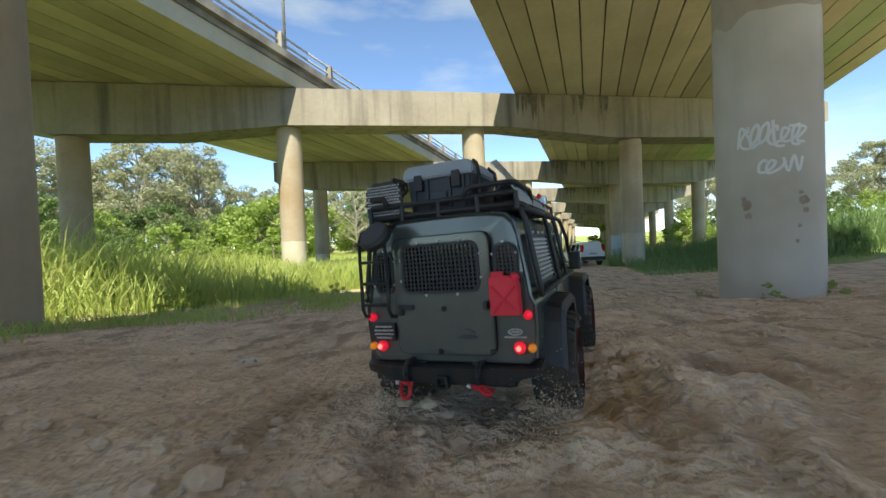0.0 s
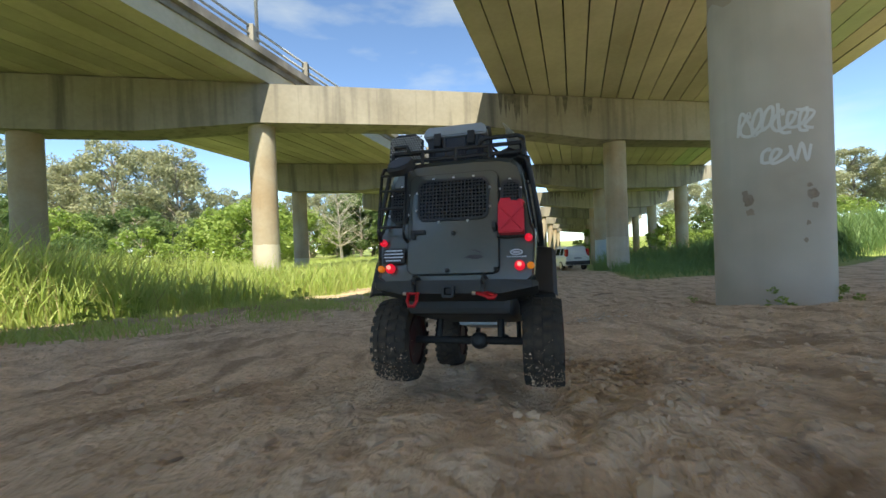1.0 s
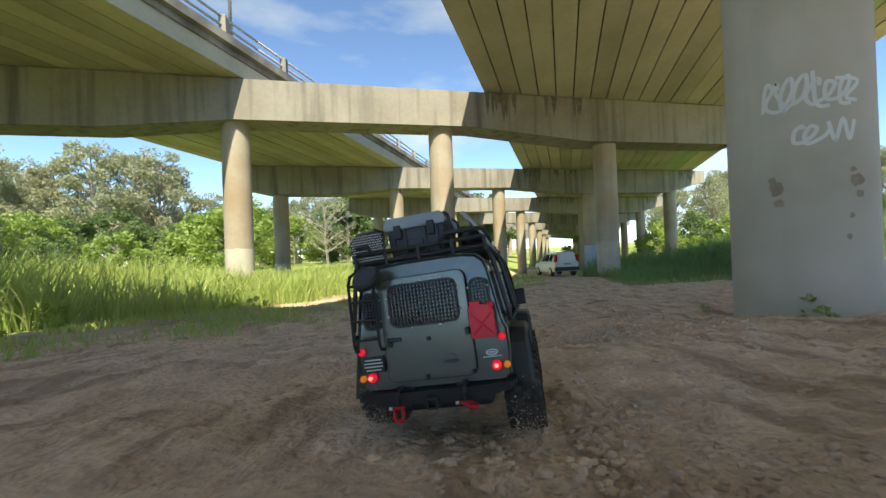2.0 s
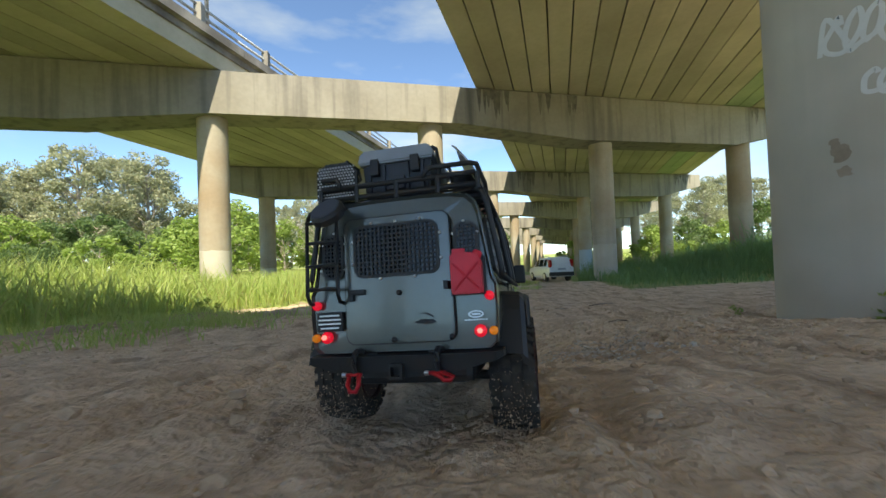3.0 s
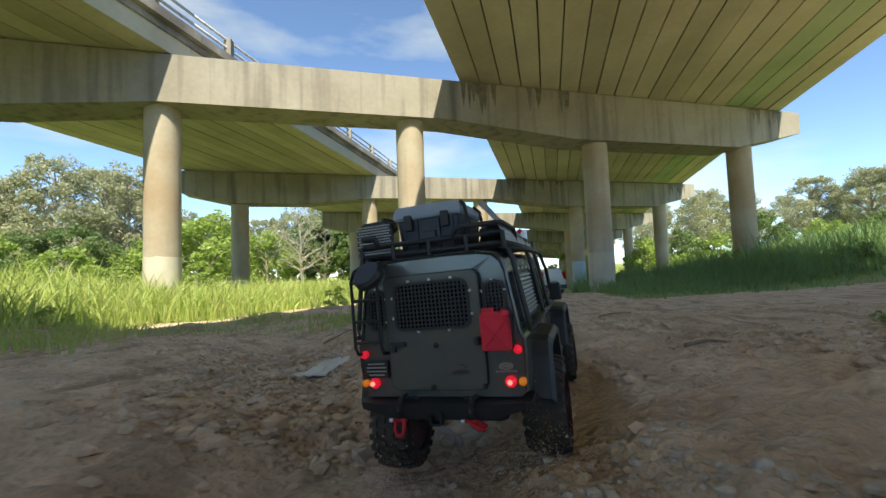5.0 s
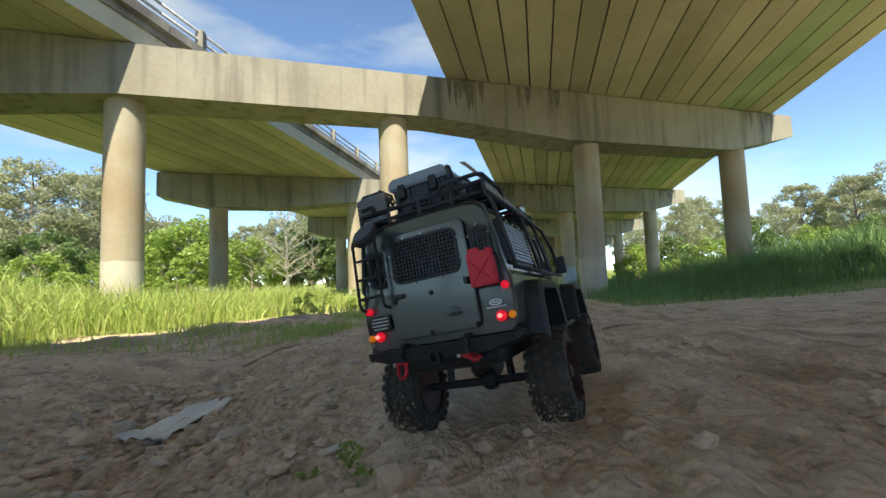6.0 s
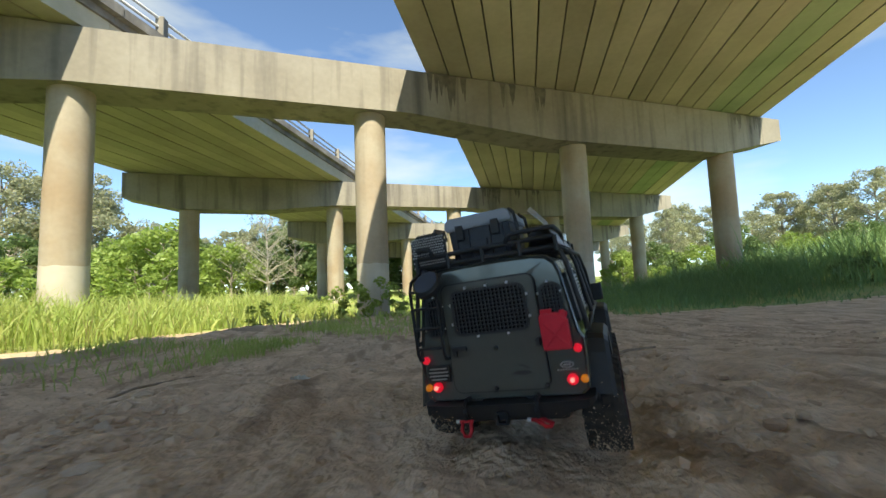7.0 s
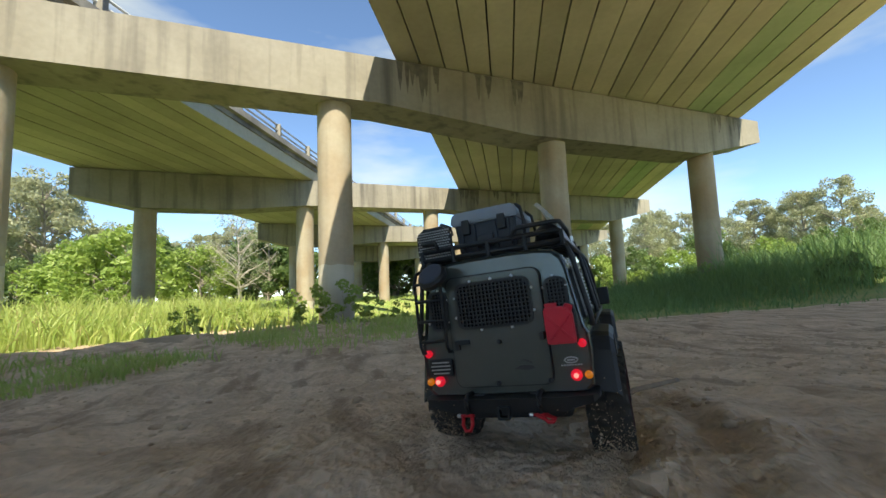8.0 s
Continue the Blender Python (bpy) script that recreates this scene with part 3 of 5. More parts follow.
# ---- truck ----
TRUCK_ROWS = [
    (0.0, 0.004, 0.443, 0.017, -0.4, -2.7, -22.5),
    (0.3, 0.073, 0.605, -0.032, 10.9, -2.6, -21.9),
    (0.5, 0.102, 0.677, -0.009, 4.0, -1.2, -19.4),
    (0.8, 0.155, 0.819, 0.035, -7.8, -1.1, -17.9),
    (1.0, 0.189, 0.935, 0.059, -14.2, -0.1, -16.3),
    (1.2, 0.235, 1.064, 0.014, -9.4, -3.1, -13.8),
    (1.5, 0.282, 1.243, -0.057, -9.3, -2.2, -14.5),
    (2.0, 0.362, 1.534, -0.122, -5.0, -7.0, -14.6),
    (2.2, 0.385, 1.632, -0.140, -5.8, -3.9, -15.4),
    (3.3, 0.550, 2.222, -0.167, -5.9, -2.3, -16.7),
    (3.5, 0.588, 2.363, -0.160, -16.4, -3.8, -19.0),
    (3.8, 0.663, 2.584, -0.221, -19.4, -11.4, -18.9),
    (4.0, 0.703, 2.751, -0.326, -3.3, -4.0, -20.2),
    (4.2, 0.769, 2.866, -0.370, -2.6, -0.3, -21.8),
    (5.3, 1.015, 3.446, -0.415, 6.0, -8.7, -25.2),
    (5.5, 1.076, 3.580, -0.455, 15.6, -12.7, -27.4),
    (5.8, 1.110, 3.735, -0.387, 4.9, -4.8, -28.4),
    (6.0, 1.161, 3.839, -0.363, -2.5, -9.8, -30.2),
    (6.3, 1.263, 4.031, -0.388, -4.9, -15.6, -30.7),
    (6.5, 1.330, 4.163, -0.391, -5.9, -12.3, -30.7),
    (6.8, 1.436, 4.359, -0.446, 6.9, -3.0, -32.3),
    (7.0, 1.506, 4.452, -0.433, 2.1, -6.3, -30.1),
    (7.3, 1.611, 4.616, -0.372, -8.5, -5.1, -29.8),
    (7.5, 1.690, 4.749, -0.441, -1.8, -5.2, -31.3),
    (7.7, 1.764, 4.882, -0.466, 0.5, -5.0, -31.1),
    (8.0, 1.879, 5.102, -0.470, 0.3, -5.2, -33.3),
]

# ---- truck: a one-to-ten scale off-road model ----
PAINT = mat("grey_green_paint", (0.118, 0.135, 0.124), 0.22, 0.10, 14.0, 160.0, 0.03, metal=0.45, coat=0.3, tint=(0.138, 0.145, 0.132), depth=0.001)
BLACK = mat("black_plastic", (0.018, 0.018, 0.019), 0.5, 0.25, 25.0, 260.0, 0.1, depth=0.001)
RUBBER = mat("dusty_rubber", (0.030, 0.028, 0.026), 0.9, 0.3, 30.0, 220.0, 0.3, tint=(0.085, 0.068, 0.052), depth=0.001)
SEAM = mat("door_seam", (0.012, 0.012, 0.012), 0.8, 0.1, 20.0, 90.0, 0.0)
DARKGLASS = mat("dark_window", (0.010, 0.011, 0.013), 0.08, 0.05, 10.0, 60.0, 0.0)
RED = mat("red_plastic", (0.74, 0.016, 0.040), 0.42, 0.12, 30.0, 160.0, 0.05, depth=0.001)
REDMETAL = mat("red_anodised_metal", (0.55, 0.02, 0.03), 0.35, 0.1, 30.0, 160.0, 0.03, metal=0.4)
SILVER = mat("screw_steel", (0.62, 0.62, 0.62), 0.3, 0.1, 30.0, 200.0, 0.0, metal=0.9)
BOXBODY = mat("blue_black_case", (0.028, 0.034, 0.046), 0.5, 0.15, 30.0, 200.0, 0.06, depth=0.001)
BOXLID = mat("pale_grey_lid", (0.30, 0.33, 0.36), 0.45, 0.12, 20.0, 160.0, 0.06, depth=0.001)
PLATEWHITE = mat("perforated_plate", (0.55, 0.54, 0.52), 0.5, 0.15, 30.0, 200.0, 0.03, metal=0.3)
PLATEDARK = mat("dusty_dark_plate", (0.10, 0.10, 0.10), 0.6, 0.2, 30.0, 200.0, 0.03, metal=0.2)
RAMPGREY = mat("ramp_metal", (0.50, 0.51, 0.52), 0.4, 0.15, 30.0, 200.0, 0.05, metal=0.6)
LAMPRED = glow("red_tail_lamp", (0.75, 0.012, 0.04), 0.09)
LAMPHOT = glow("lit_bulb", (1.0, 0.24, 0.22), 0.22)
LAMPAMBER = glow("amber_lamp", (0.7, 0.22, 0.02), 0.05)
RIM = mat("dark_red_rim", (0.10, 0.02, 0.02), 0.5, 0.2, 30.0, 120.0, 0.05, metal=0.3, tint=(0.06, 0.05, 0.05))

truck = tagged(new("model_truck"), "dark grey-green scale model off-road truck with roof rack and red jerrycan", "model truck")


def disc(bm, centre, axis, radius, depth, sides=20, dome=0.0):
    """A short round stud along an axis, domed at its outer end."""
    c, ax = Vector(centre), Vector(axis).normalized()
    q = ax.to_track_quat("Z", "Y").to_matrix()
    rings = [(1.0, 0.0), (1.0, depth * 0.7), (0.86, depth)] + ([(0.5, depth + dome * 0.7)] if dome else [])
    prev = None
    for r, h in rings:
        ring = [bm.verts.new(c + q @ Vector((radius * r * math.cos(a), radius * r * math.sin(a), h))) for a in [k * 2 * math.pi / sides for k in range(sides)]]
        if prev:
            for k in range(sides):
                bm.faces.new((prev[k], prev[(k + 1) % sides], ring[(k + 1) % sides], ring[k]))
        else:
            bm.faces.new(list(reversed(ring)))
        prev = ring
    if dome:
        tip = bm.verts.new(c + ax * (depth + dome))
        for k in range(sides):
            bm.faces.new((prev[k], prev[(k + 1) % sides], tip))
    else:
        bm.faces.new(prev)
    return bm


def rounded(x0, x1, z0, z1, r, n=4):
    """The outline of a rectangle with round corners."""
    out = []
    for cx, cz, a0 in ((x1 - r, z1 - r, 0), (x0 + r, z1 - r, 90), (x0 + r, z0 + r, 180), (x1 - r, z0 + r, 270)):
        for k in range(n + 1):
            a = radians(a0 + 90 * k / n)
            out.append((cx + r * math.cos(a), cz + r * math.sin(a)))
    return out


def ring_plate(bm, outer, inner, y0, y1):
    """A flat frame between two outlines of as many points."""
    n = len(outer)
    rows = [[bm.verts.new((x, y, z)) for x, z in o] for o, y in ((outer, y0), (outer, y1), (inner, y1), (inner, y0))]
    for a, b in zip(rows, rows[1:] + rows[:1]):
        for k in range(n):
            bm.faces.new((a[k], a[(k + 1) % n], b[(k + 1) % n], b[k]))
    bmesh.ops.recalc_face_normals(bm, faces=bm.faces[:])
    return bm


def loft(bm, sections):
    """A skin over closed outlines of (x, y, z), capped at both ends."""
    prev = None
    for sec in sections:
        ring = [bm.verts.new(p) for p in sec]
        if prev:
            n = len(ring)
            for k in range(n):
                bm.faces.new((prev[k], prev[(k + 1) % n], ring[(k + 1) % n], ring[k]))
        else:
            bm.faces.new(list(reversed(ring)))
        prev = ring
    bm.faces.new(prev)
    bmesh.ops.recalc_face_normals(bm, faces=bm.faces[:])
    return bm


def truck_section(y, low=0.082, grow=0.0, lean=0.0):
    """The cabin's cross-section: upright below the waist, leaning in above it, with a rounded roof."""
    half = [(0.090, low), (0.097, low + 0.006), (0.0995, 0.120), (0.0995, 0.142), (0.0965, 0.148), (0.0955, 0.152), (0.0865, 0.218), (0.083, 0.229),
            (0.075, 0.2365), (0.060, 0.2395), (0.030, 0.2410)]
    pts = [(x - grow, z - (grow if z > 0.2 else 0)) for x, z in half]
    right = [(x, y + lean * max(0.0, z - 0.15), z) for x, z in pts]
    left = [(-x, yy, z) for x, yy, z in reversed(right)]
    return right + left


# body shell, bonnet and wings
bm = bmesh.new()
loft(bm, [truck_section(0.004, grow=0.004, lean=0.05), truck_section(0.0, grow=0.0015, lean=0.05), truck_section(0.003, lean=0.05), truck_section(0.11), truck_section(0.22), truck_section(0.318), truck_section(0.326, grow=0.003)])
body = part("body", bm, PAINT, truck, "glossy grey-green body shell")
bm = bmesh.new()
box(bm, -0.088, 0.088, 0.324, 0.495, 0.085, 0.158, 0.006)
box(bm, -0.060, 0.060, 0.334, 0.492, 0.156, 0.168, 0.005)
part("bonnet", bm, PAINT, truck, "grey-green bonnet")
bm = bmesh.new()
prism(bm, [(-0.083, 0.150), (0.083, 0.150), (0.074, 0.222), (-0.074, 0.222)], 0.328, 0.334)
part("windscreen", bm, DARKGLASS, truck, "dark windscreen")

# rear door with its seam, window and grille
bm = bmesh.new()
door_out = rounded(-0.0585, 0.0565, 0.0895, 0.2205, 0.010)
door_in = rounded(-0.0572, 0.0552, 0.0908, 0.2192, 0.0092)
ring_plate(bm, door_out, door_in, -0.0010, 0.004)
part("door_seam", bm, SEAM, truck, "dark seam round the rear door")
bm = bmesh.new()
prism(bm, rounded(-0.0572, 0.0552, 0.0908, 0.2192, 0.0092), -0.0030, 0.003)
bmesh.ops.bevel(bm, geom=[e for e in bm.edges if all(v.co.y < -0.002 for v in e.verts)], offset=0.0008, segments=2, affect="EDGES")
door = part("rear_door", bm, PAINT, truck, "grey-green rear door")


def grille_window(x0, x1, z0, z1, r, y, cols, rows, label):
    """A dark pane in a rounded frame behind a grille of crossing bars, with screws round it."""
    bm = bmesh.new()
    prism(bm, rounded(x0, x1, z0, z1, r), y - 0.0008, y + 0.001)
    pane = part("window", bm, DARKGLASS, truck, label)
    bm = bmesh.new()
    ring_plate(bm, rounded(x0 - 0.0022, x1 + 0.0022, z0 - 0.0022, z1 + 0.0022, r + 0.002), rounded(x0 + 0.0012, x1 - 0.0012, z0 + 0.0012, z1 - 0.0012, r - 0.001), y - 0.0022, y + 0.0005)
    part("frame", bm, BLACK, pane)
    bm = bmesh.new()
    for k in range(1, cols):
        x = x0 + (x1 - x0) * k / cols
        box(bm, x - 0.00075, x + 0.00075, y - 0.0034, y - 0.0018, z0 + 0.001, z1 - 0.001)
    for k in range(1, rows):
        z = z0 + (z1 - z0) * k / rows
        box(bm, x0 + 0.001, x1 - 0.001, y - 0.0030, y - 0.0014, z - 0.00075, z + 0.00075)
    part("grille", bm, BLACK, pane, "black grille of crossing bars")
    return pane


SCREW = bmesh.new()
disc(SCREW, (0, 0, 0), (0, -1, 0), 0.0017, 0.0016, 10, 0.0006)
SCREW_MESH = bpy.data.meshes.new("screw")
SCREW.to_mesh(SCREW_MESH)
SCREW.free()
SCREW_MESH.materials.append(SILVER)


def screw(parent, x, y, z, m=None):
    ob = new("screw", SCREW_MESH)
    ob.parent = parent
    ob.matrix_basis = (m or Matrix.Identity(4)) @ Matrix.Translation((x, y, z))
    return ob


main_window = grille_window(-0.0440, 0.0424, 0.1590, 0.2095, 0.008, -0.0030, 19, 11, "dark rear window behind a black grille")
for x, z in ((-0.026, 0.2130), (0.0, 0.2130), (0.0255, 0.2130), (-0.0475, 0.195), (-0.0475, 0.172), (0.046, 0.197), (0.046, 0.172), (-0.018, 0.1556), (0.0185, 0.1556)):
    screw(main_window, x, -0.003, z)
for side in (-1, 1):
    w = grille_window(min(side * 0.0612, side * 0.0815), max(side * 0.0612, side * 0.0815), 0.1600, 0.2040, 0.007, 0.0012, 5, 11, "small dark rear side window behind a grille")
    for x, z in ((0.070, 0.2068), (0.0582, 0.195), (0.0590, 0.168), (0.0828, 0.195), (0.0855, 0.168)):
        screw(w, side * x, 0.001, z)

# door furniture
bm = bmesh.new()
box(bm, -0.0530, -0.0345, -0.0068, -0.0030, 0.1400, 0.1455, 0.0012)
box(bm, -0.0520, -0.0470, -0.0080, -0.0030, 0.1340, 0.1410, 0.0010)
part("door_handle", bm, BLACK, truck, "black door handle")
for x, z in ((0.001, 0.1400), (-0.006, 0.0940), (0.0525, 0.0945)):
    bm = bmesh.new()
    disc(bm, (x, -0.003, z), (0, -1, 0), 0.0028, 0.003, 14, 0.001)
    part("knob", bm, BLACK, truck)
# dark worn emblem low on the door: a plain blot of strokes
bm = bmesh.new()
prism(bm, [(0.014, 0.1090), (0.022, 0.1125), (0.034, 0.1120), (0.038, 0.1090), (0.030, 0.1068), (0.022, 0.1078)], -0.0034, -0.0028)
prism(bm, [(0.020, 0.1180), (0.028, 0.1190), (0.036, 0.1150), (0.034, 0.1140), (0.027, 0.1172)], -0.0034, -0.0028)
part("emblem", bm, BLACK, truck, "small dark emblem")
# oval badge and its bar of lettering
bm = bmesh.new()
ring_plate(bm, [(0.0765 + 0.0075 * math.cos(a), 0.1145 + 0.0036 * math.sin(a)) for a in np.linspace(0, 2 * math.pi, 20, endpoint=False)],
           [(0.0765 + 0.0060 * math.cos(a), 0.1145 + 0.0024 * math.sin(a)) for a in np.linspace(0, 2 * math.pi, 20, endpoint=False)], -0.0016, 0.0005)
box(bm, 0.0725, 0.0805, -0.0012, 0.0005, 0.1137, 0.1153)
part("badge", bm, SILVER, truck, "small silver oval badge")
bm = bmesh.new()
for k in range(8):
    box(bm, 0.065 + k * 0.0029, 0.0671 + k * 0.0029, -0.0012, 0.0005, 0.1085, 0.1098)
part("letter_bars", bm, SILVER, truck, "row of small silver bars")
# number plate with plain bars
bm = bmesh.new()
box(bm, -0.0905, -0.0615, -0.0026, 0.0, 0.1045, 0.1245, 0.001)
plate = part("number_plate", bm, BLACK, truck, "black plate with pale bars")
bm = bmesh.new()
for k, (a, b) in enumerate(((-0.086, -0.066), (-0.0885, -0.0635), (-0.0885, -0.0635), (-0.087, -0.065))):
    box(bm, a, b, -0.0034, -0.0024, 0.1075 + k * 0.0042, 0.1090 + k * 0.0042)
part("bars", bm, SILVER, plate)

# lamps
for side in (-1, 1):
    bm = bmesh.new()
    disc(bm, (side * 0.080, 0.001, 0.0985), (0, -1, 0), 0.0061, 0.005, 24, 0.003)
    lamp = part("tail_lamp", bm, LAMPRED, truck, "lit round red tail lamp", smooth=True)
    bm = bmesh.new()
    disc(bm, (side * 0.080, -0.0065, 0.0990), (0, -1, 0), 0.0026, 0.003, 14, 0.001)
    part("bulb", bm, LAMPHOT, lamp)
    bm = bmesh.new()
    disc(bm, (side * 0.0925, 0.002, 0.0982), (0, -1, 0), 0.0043, 0.0055, 20, 0.002)
    part("amber_lamp", bm, LAMPAMBER, truck, "round amber lamp", smooth=True)
    bm = bmesh.new()
    disc(bm, (side * 0.0908, 0.001, 0.1316), (0, -1, 0), 0.0046, 0.005, 20, 0.002)
    part("upper_lamp", bm, LAMPRED, truck, "small lit red lamp", smooth=True)

# bumper with its step, hooks and shackles
bm = bmesh.new()
loft(bm, [[(x, 0.03, lo), (x, 0.03, 0.0800), (x, back, 0.0800), (x, back + 0.002, lo + 0.004)]
          for x, lo, back in ((-0.100, 0.071, -0.002), (-0.094, 0.068, -0.012), (-0.060, 0.0605, -0.018), (0.060, 0.0605, -0.018), (0.094, 0.068, -0.012), (0.100, 0.071, -0.002))])
bumper = part("bumper", bm, BLACK, truck, "black steel rear bumper")
bm = bmesh.new()
ring_plate(bm, rounded(-0.007, 0.007, 0.0590, 0.0730, 0.002), rounded(-0.0045, 0.0045, 0.0615, 0.0705, 0.001), -0.024, -0.015)
part("tow_socket", bm, BLACK, bumper)
for x in (-0.042, 0.040):
    bm = bmesh.new()
    tube(bm, [(x, 0.0, 0.0835), (x, -0.014, 0.0850), (x, -0.021, 0.0810), (x, -0.023, 0.0740), (x, -0.021, 0.0660)], 0.0028, 8)
    part("bracket", bm, BLACK, bumper)
    bm = bmesh.new()
    swing = 0.010 if x > 0 else 0.0
    drop = 0.015 if x < 0 else 0.006
    tube(bm, [(x - 0.0048, -0.022, 0.064), (x - 0.0056 + swing, -0.025, 0.064 - drop * 0.6), (x - 0.003 + swing, -0.026, 0.064 - drop), (x + 0.003 + swing, -0.026, 0.064 - drop),
              (x + 0.0056 + swing, -0.025, 0.064 - drop * 0.6), (x + 0.0048, -0.022, 0.064)], 0.0022, 8)
    tube(bm, [(x - 0.008, -0.022, 0.064), (x + 0.008, -0.022, 0.064)], 0.0018, 8)
    part("shackle", bm, REDMETAL, bumper, "red shackle", smooth=True)
    bm = bmesh.new()
    tube(bm, [(x - 0.012, -0.022, 0.064), (x - 0.008, -0.022, 0.064)], 0.0022, 8)
    part("pin", bm, SILVER, bumper)

# jerrycan on its bracket
bm = bmesh.new()
prism(bm, [(0.0578, 0.1340), (0.0862, 0.1340), (0.0868, 0.1355), (0.0868, 0.1655), (0.0815, 0.1718), (0.0740, 0.1732), (0.0590, 0.1732), (0.0572, 0.1715), (0.0572, 0.1355)], -0.0190, -0.0045)
bmesh.ops.bevel(bm, geom=bm.edges[:], offset=0.0014, segments=2, affect="EDGES")
can = part("jerrycan", bm, RED, truck, "bright red plastic jerrycan")
bm = bmesh.new()
for a, b in (((0.0605, 0.1380), (0.0838, 0.1630)), ((0.0605, 0.1630), (0.0838, 0.1380))):
    tube(bm, [(a[0], -0.0191, a[1]), (b[0], -0.0191, b[1])], 0.0014, 6)
part("cross_rib", bm, RED, can)
bm = bmesh.new()
box(bm, 0.0590, 0.0715, -0.0150, -0.0090, 0.1728, 0.1775, 0.001)
part("handle", bm, RED, can)
bm = bmesh.new()
disc(bm, (0.0815, -0.012, 0.1685), (0.5, 0, 1), 0.0048, 0.006, 12, 0.001)
part("cap", bm, RED, can)
bm = bmesh.new()
box(bm, 0.0500, 0.0545, -0.0200, -0.001, 0.1400, 0.1480, 0.0008)
box(bm, 0.0540, 0.0880, -0.0046, 0.001, 0.1330, 0.1700, 0.0008)
part("can_bracket", bm, BLACK, truck)

# ladder at the other corner
bm = bmesh.new()
for x in (-0.0925, -0.0590):
    tube(bm, [(x, 0.002, 0.1325), (x, -0.012, 0.1345), (x, -0.0165, 0.1420), (x, -0.0155, 0.2180), (x, -0.008, 0.2300), (x, 0.010, 0.2360)], 0.0021, 8)
ladder = part("ladder", bm, BLACK, truck, "black tube ladder", smooth=True)
for z in (0.1480, 0.1720, 0.1960, 0.2170):
    bm = bmesh.new()
    tube(bm, [(-0.0925, -0.0165, z), (-0.0590, -0.0165, z)], 0.0018, 8)
    part("rung", bm, BLACK, ladder, smooth=True)
# round work lamp beside the ladder's top
bm = bmesh.new()
disc(bm, (-0.0620, -0.0240, 0.2210), (-0.12, -0.75, 0.65), 0.0180, 0.009, 26)
tube(bm, [(-0.0780, 0.004, 0.2400), (-0.0700, -0.012, 0.2340), (-0.0630, -0.0240, 0.2230)], 0.0045, 8)
work = part("work_lamp", bm, BLACK, truck, "round black work lamp", smooth=False)
bm = bmesh.new()
disc(bm, (-0.0631, -0.0308, 0.2269), (-0.12, -0.75, 0.65), 0.0155, 0.0012, 26)
part("lens", bm, BOXBODY, work)

# cage of tubes over the body
for side in (-1, 1):
    bm = bmesh.new()
    tube(bm, [(side * 0.0915, 0.012, 0.2390), (side * 0.0915, 0.160, 0.2410), (side * 0.0910, 0.322, 0.2390), (side * 0.0960, 0.364, 0.2080), (side * 0.0985, 0.388, 0.1600)], 0.0033, 8)
    part("cage_rail", bm, BLACK, truck, smooth=True)
    for y in (0.012, 0.158, 0.243):
        bm = bmesh.new()
        tube(bm, [(side * 0.0800, y, 0.2430), (side * 0.0895, y, 0.2390), (side * 0.0935, y, 0.2270), (side * 0.1035, y, 0.1600), (side * 0.1035, y, 0.1480)], 0.0030, 8)
        part("cage_hoop", bm, BLACK, truck, smooth=True)
    bm = bmesh.new()
    tube(bm, [(side * 0.1045, 0.010, 0.1500), (side * 0.1045, 0.335, 0.1500)], 0.0028, 8)
    part("side_bar", bm, BLACK, truck, smooth=True)

# side windows and doors
for side in (-1, 1):
    turn = Matrix.Rotation(radians(90 * side), 4, "Z")
    lean = Matrix.Rotation(radians(-7.6), 4, "X")
    m = Matrix.Translation((side * 0.0958, 0, 0.152)) @ turn @ lean
    for a, b, cols in ((0.022, 0.148, 17), (0.168, 0.236, 0), (0.252, 0.312, 0)):
        u0, u1 = (a, b) if side > 0 else (-b, -a)
        bm = bmesh.new()
        prism(bm, rounded(u0, u1, 0.006, 0.060, 0.005), -0.0012, 0.002)
        pane = part("side_window", bm, DARKGLASS, truck, "dark side window")
        pane.matrix_basis = m
        bm = bmesh.new()
        ring_plate(bm, rounded(u0 - 0.002, u1 + 0.002, 0.004, 0.062, 0.006), rounded(u0 + 0.001, u1 - 0.001, 0.007, 0.059, 0.004), -0.0026, 0.001)
        part("frame", bm, BLACK, pane)
        if cols:
            bm = bmesh.new()
            for k in range(1, 11):
                z = 0.006 + 0.054 * k / 11
                box(bm, u0 + 0.002, u1 - 0.002, -0.0050, -0.0022, z - 0.0012, z + 0.0008)
            for k in range(1, 9):
                u = u0 + (u1 - u0) * k / 9
                box(bm, u - 0.0009, u + 0.0009, -0.0042, -0.0018, 0.008, 0.058)
            part("louvre", bm, RAMPGREY, pane, "grey louvre grille")
            for k in range(4):
                screw(pane, u0 + 0.012 + k * (u1 - u0 - 0.024) / 3, -0.002, 0.0640)
    for y in (0.158, 0.244, 0.322):
        bm = bmesh.new()
        box(bm, side * 0.0997 - 0.0006, side * 0.0997 + 0.0006, y - 0.0008, y + 0.0008, 0.088, 0.148)
        part("door_seam", bm, SEAM, truck)

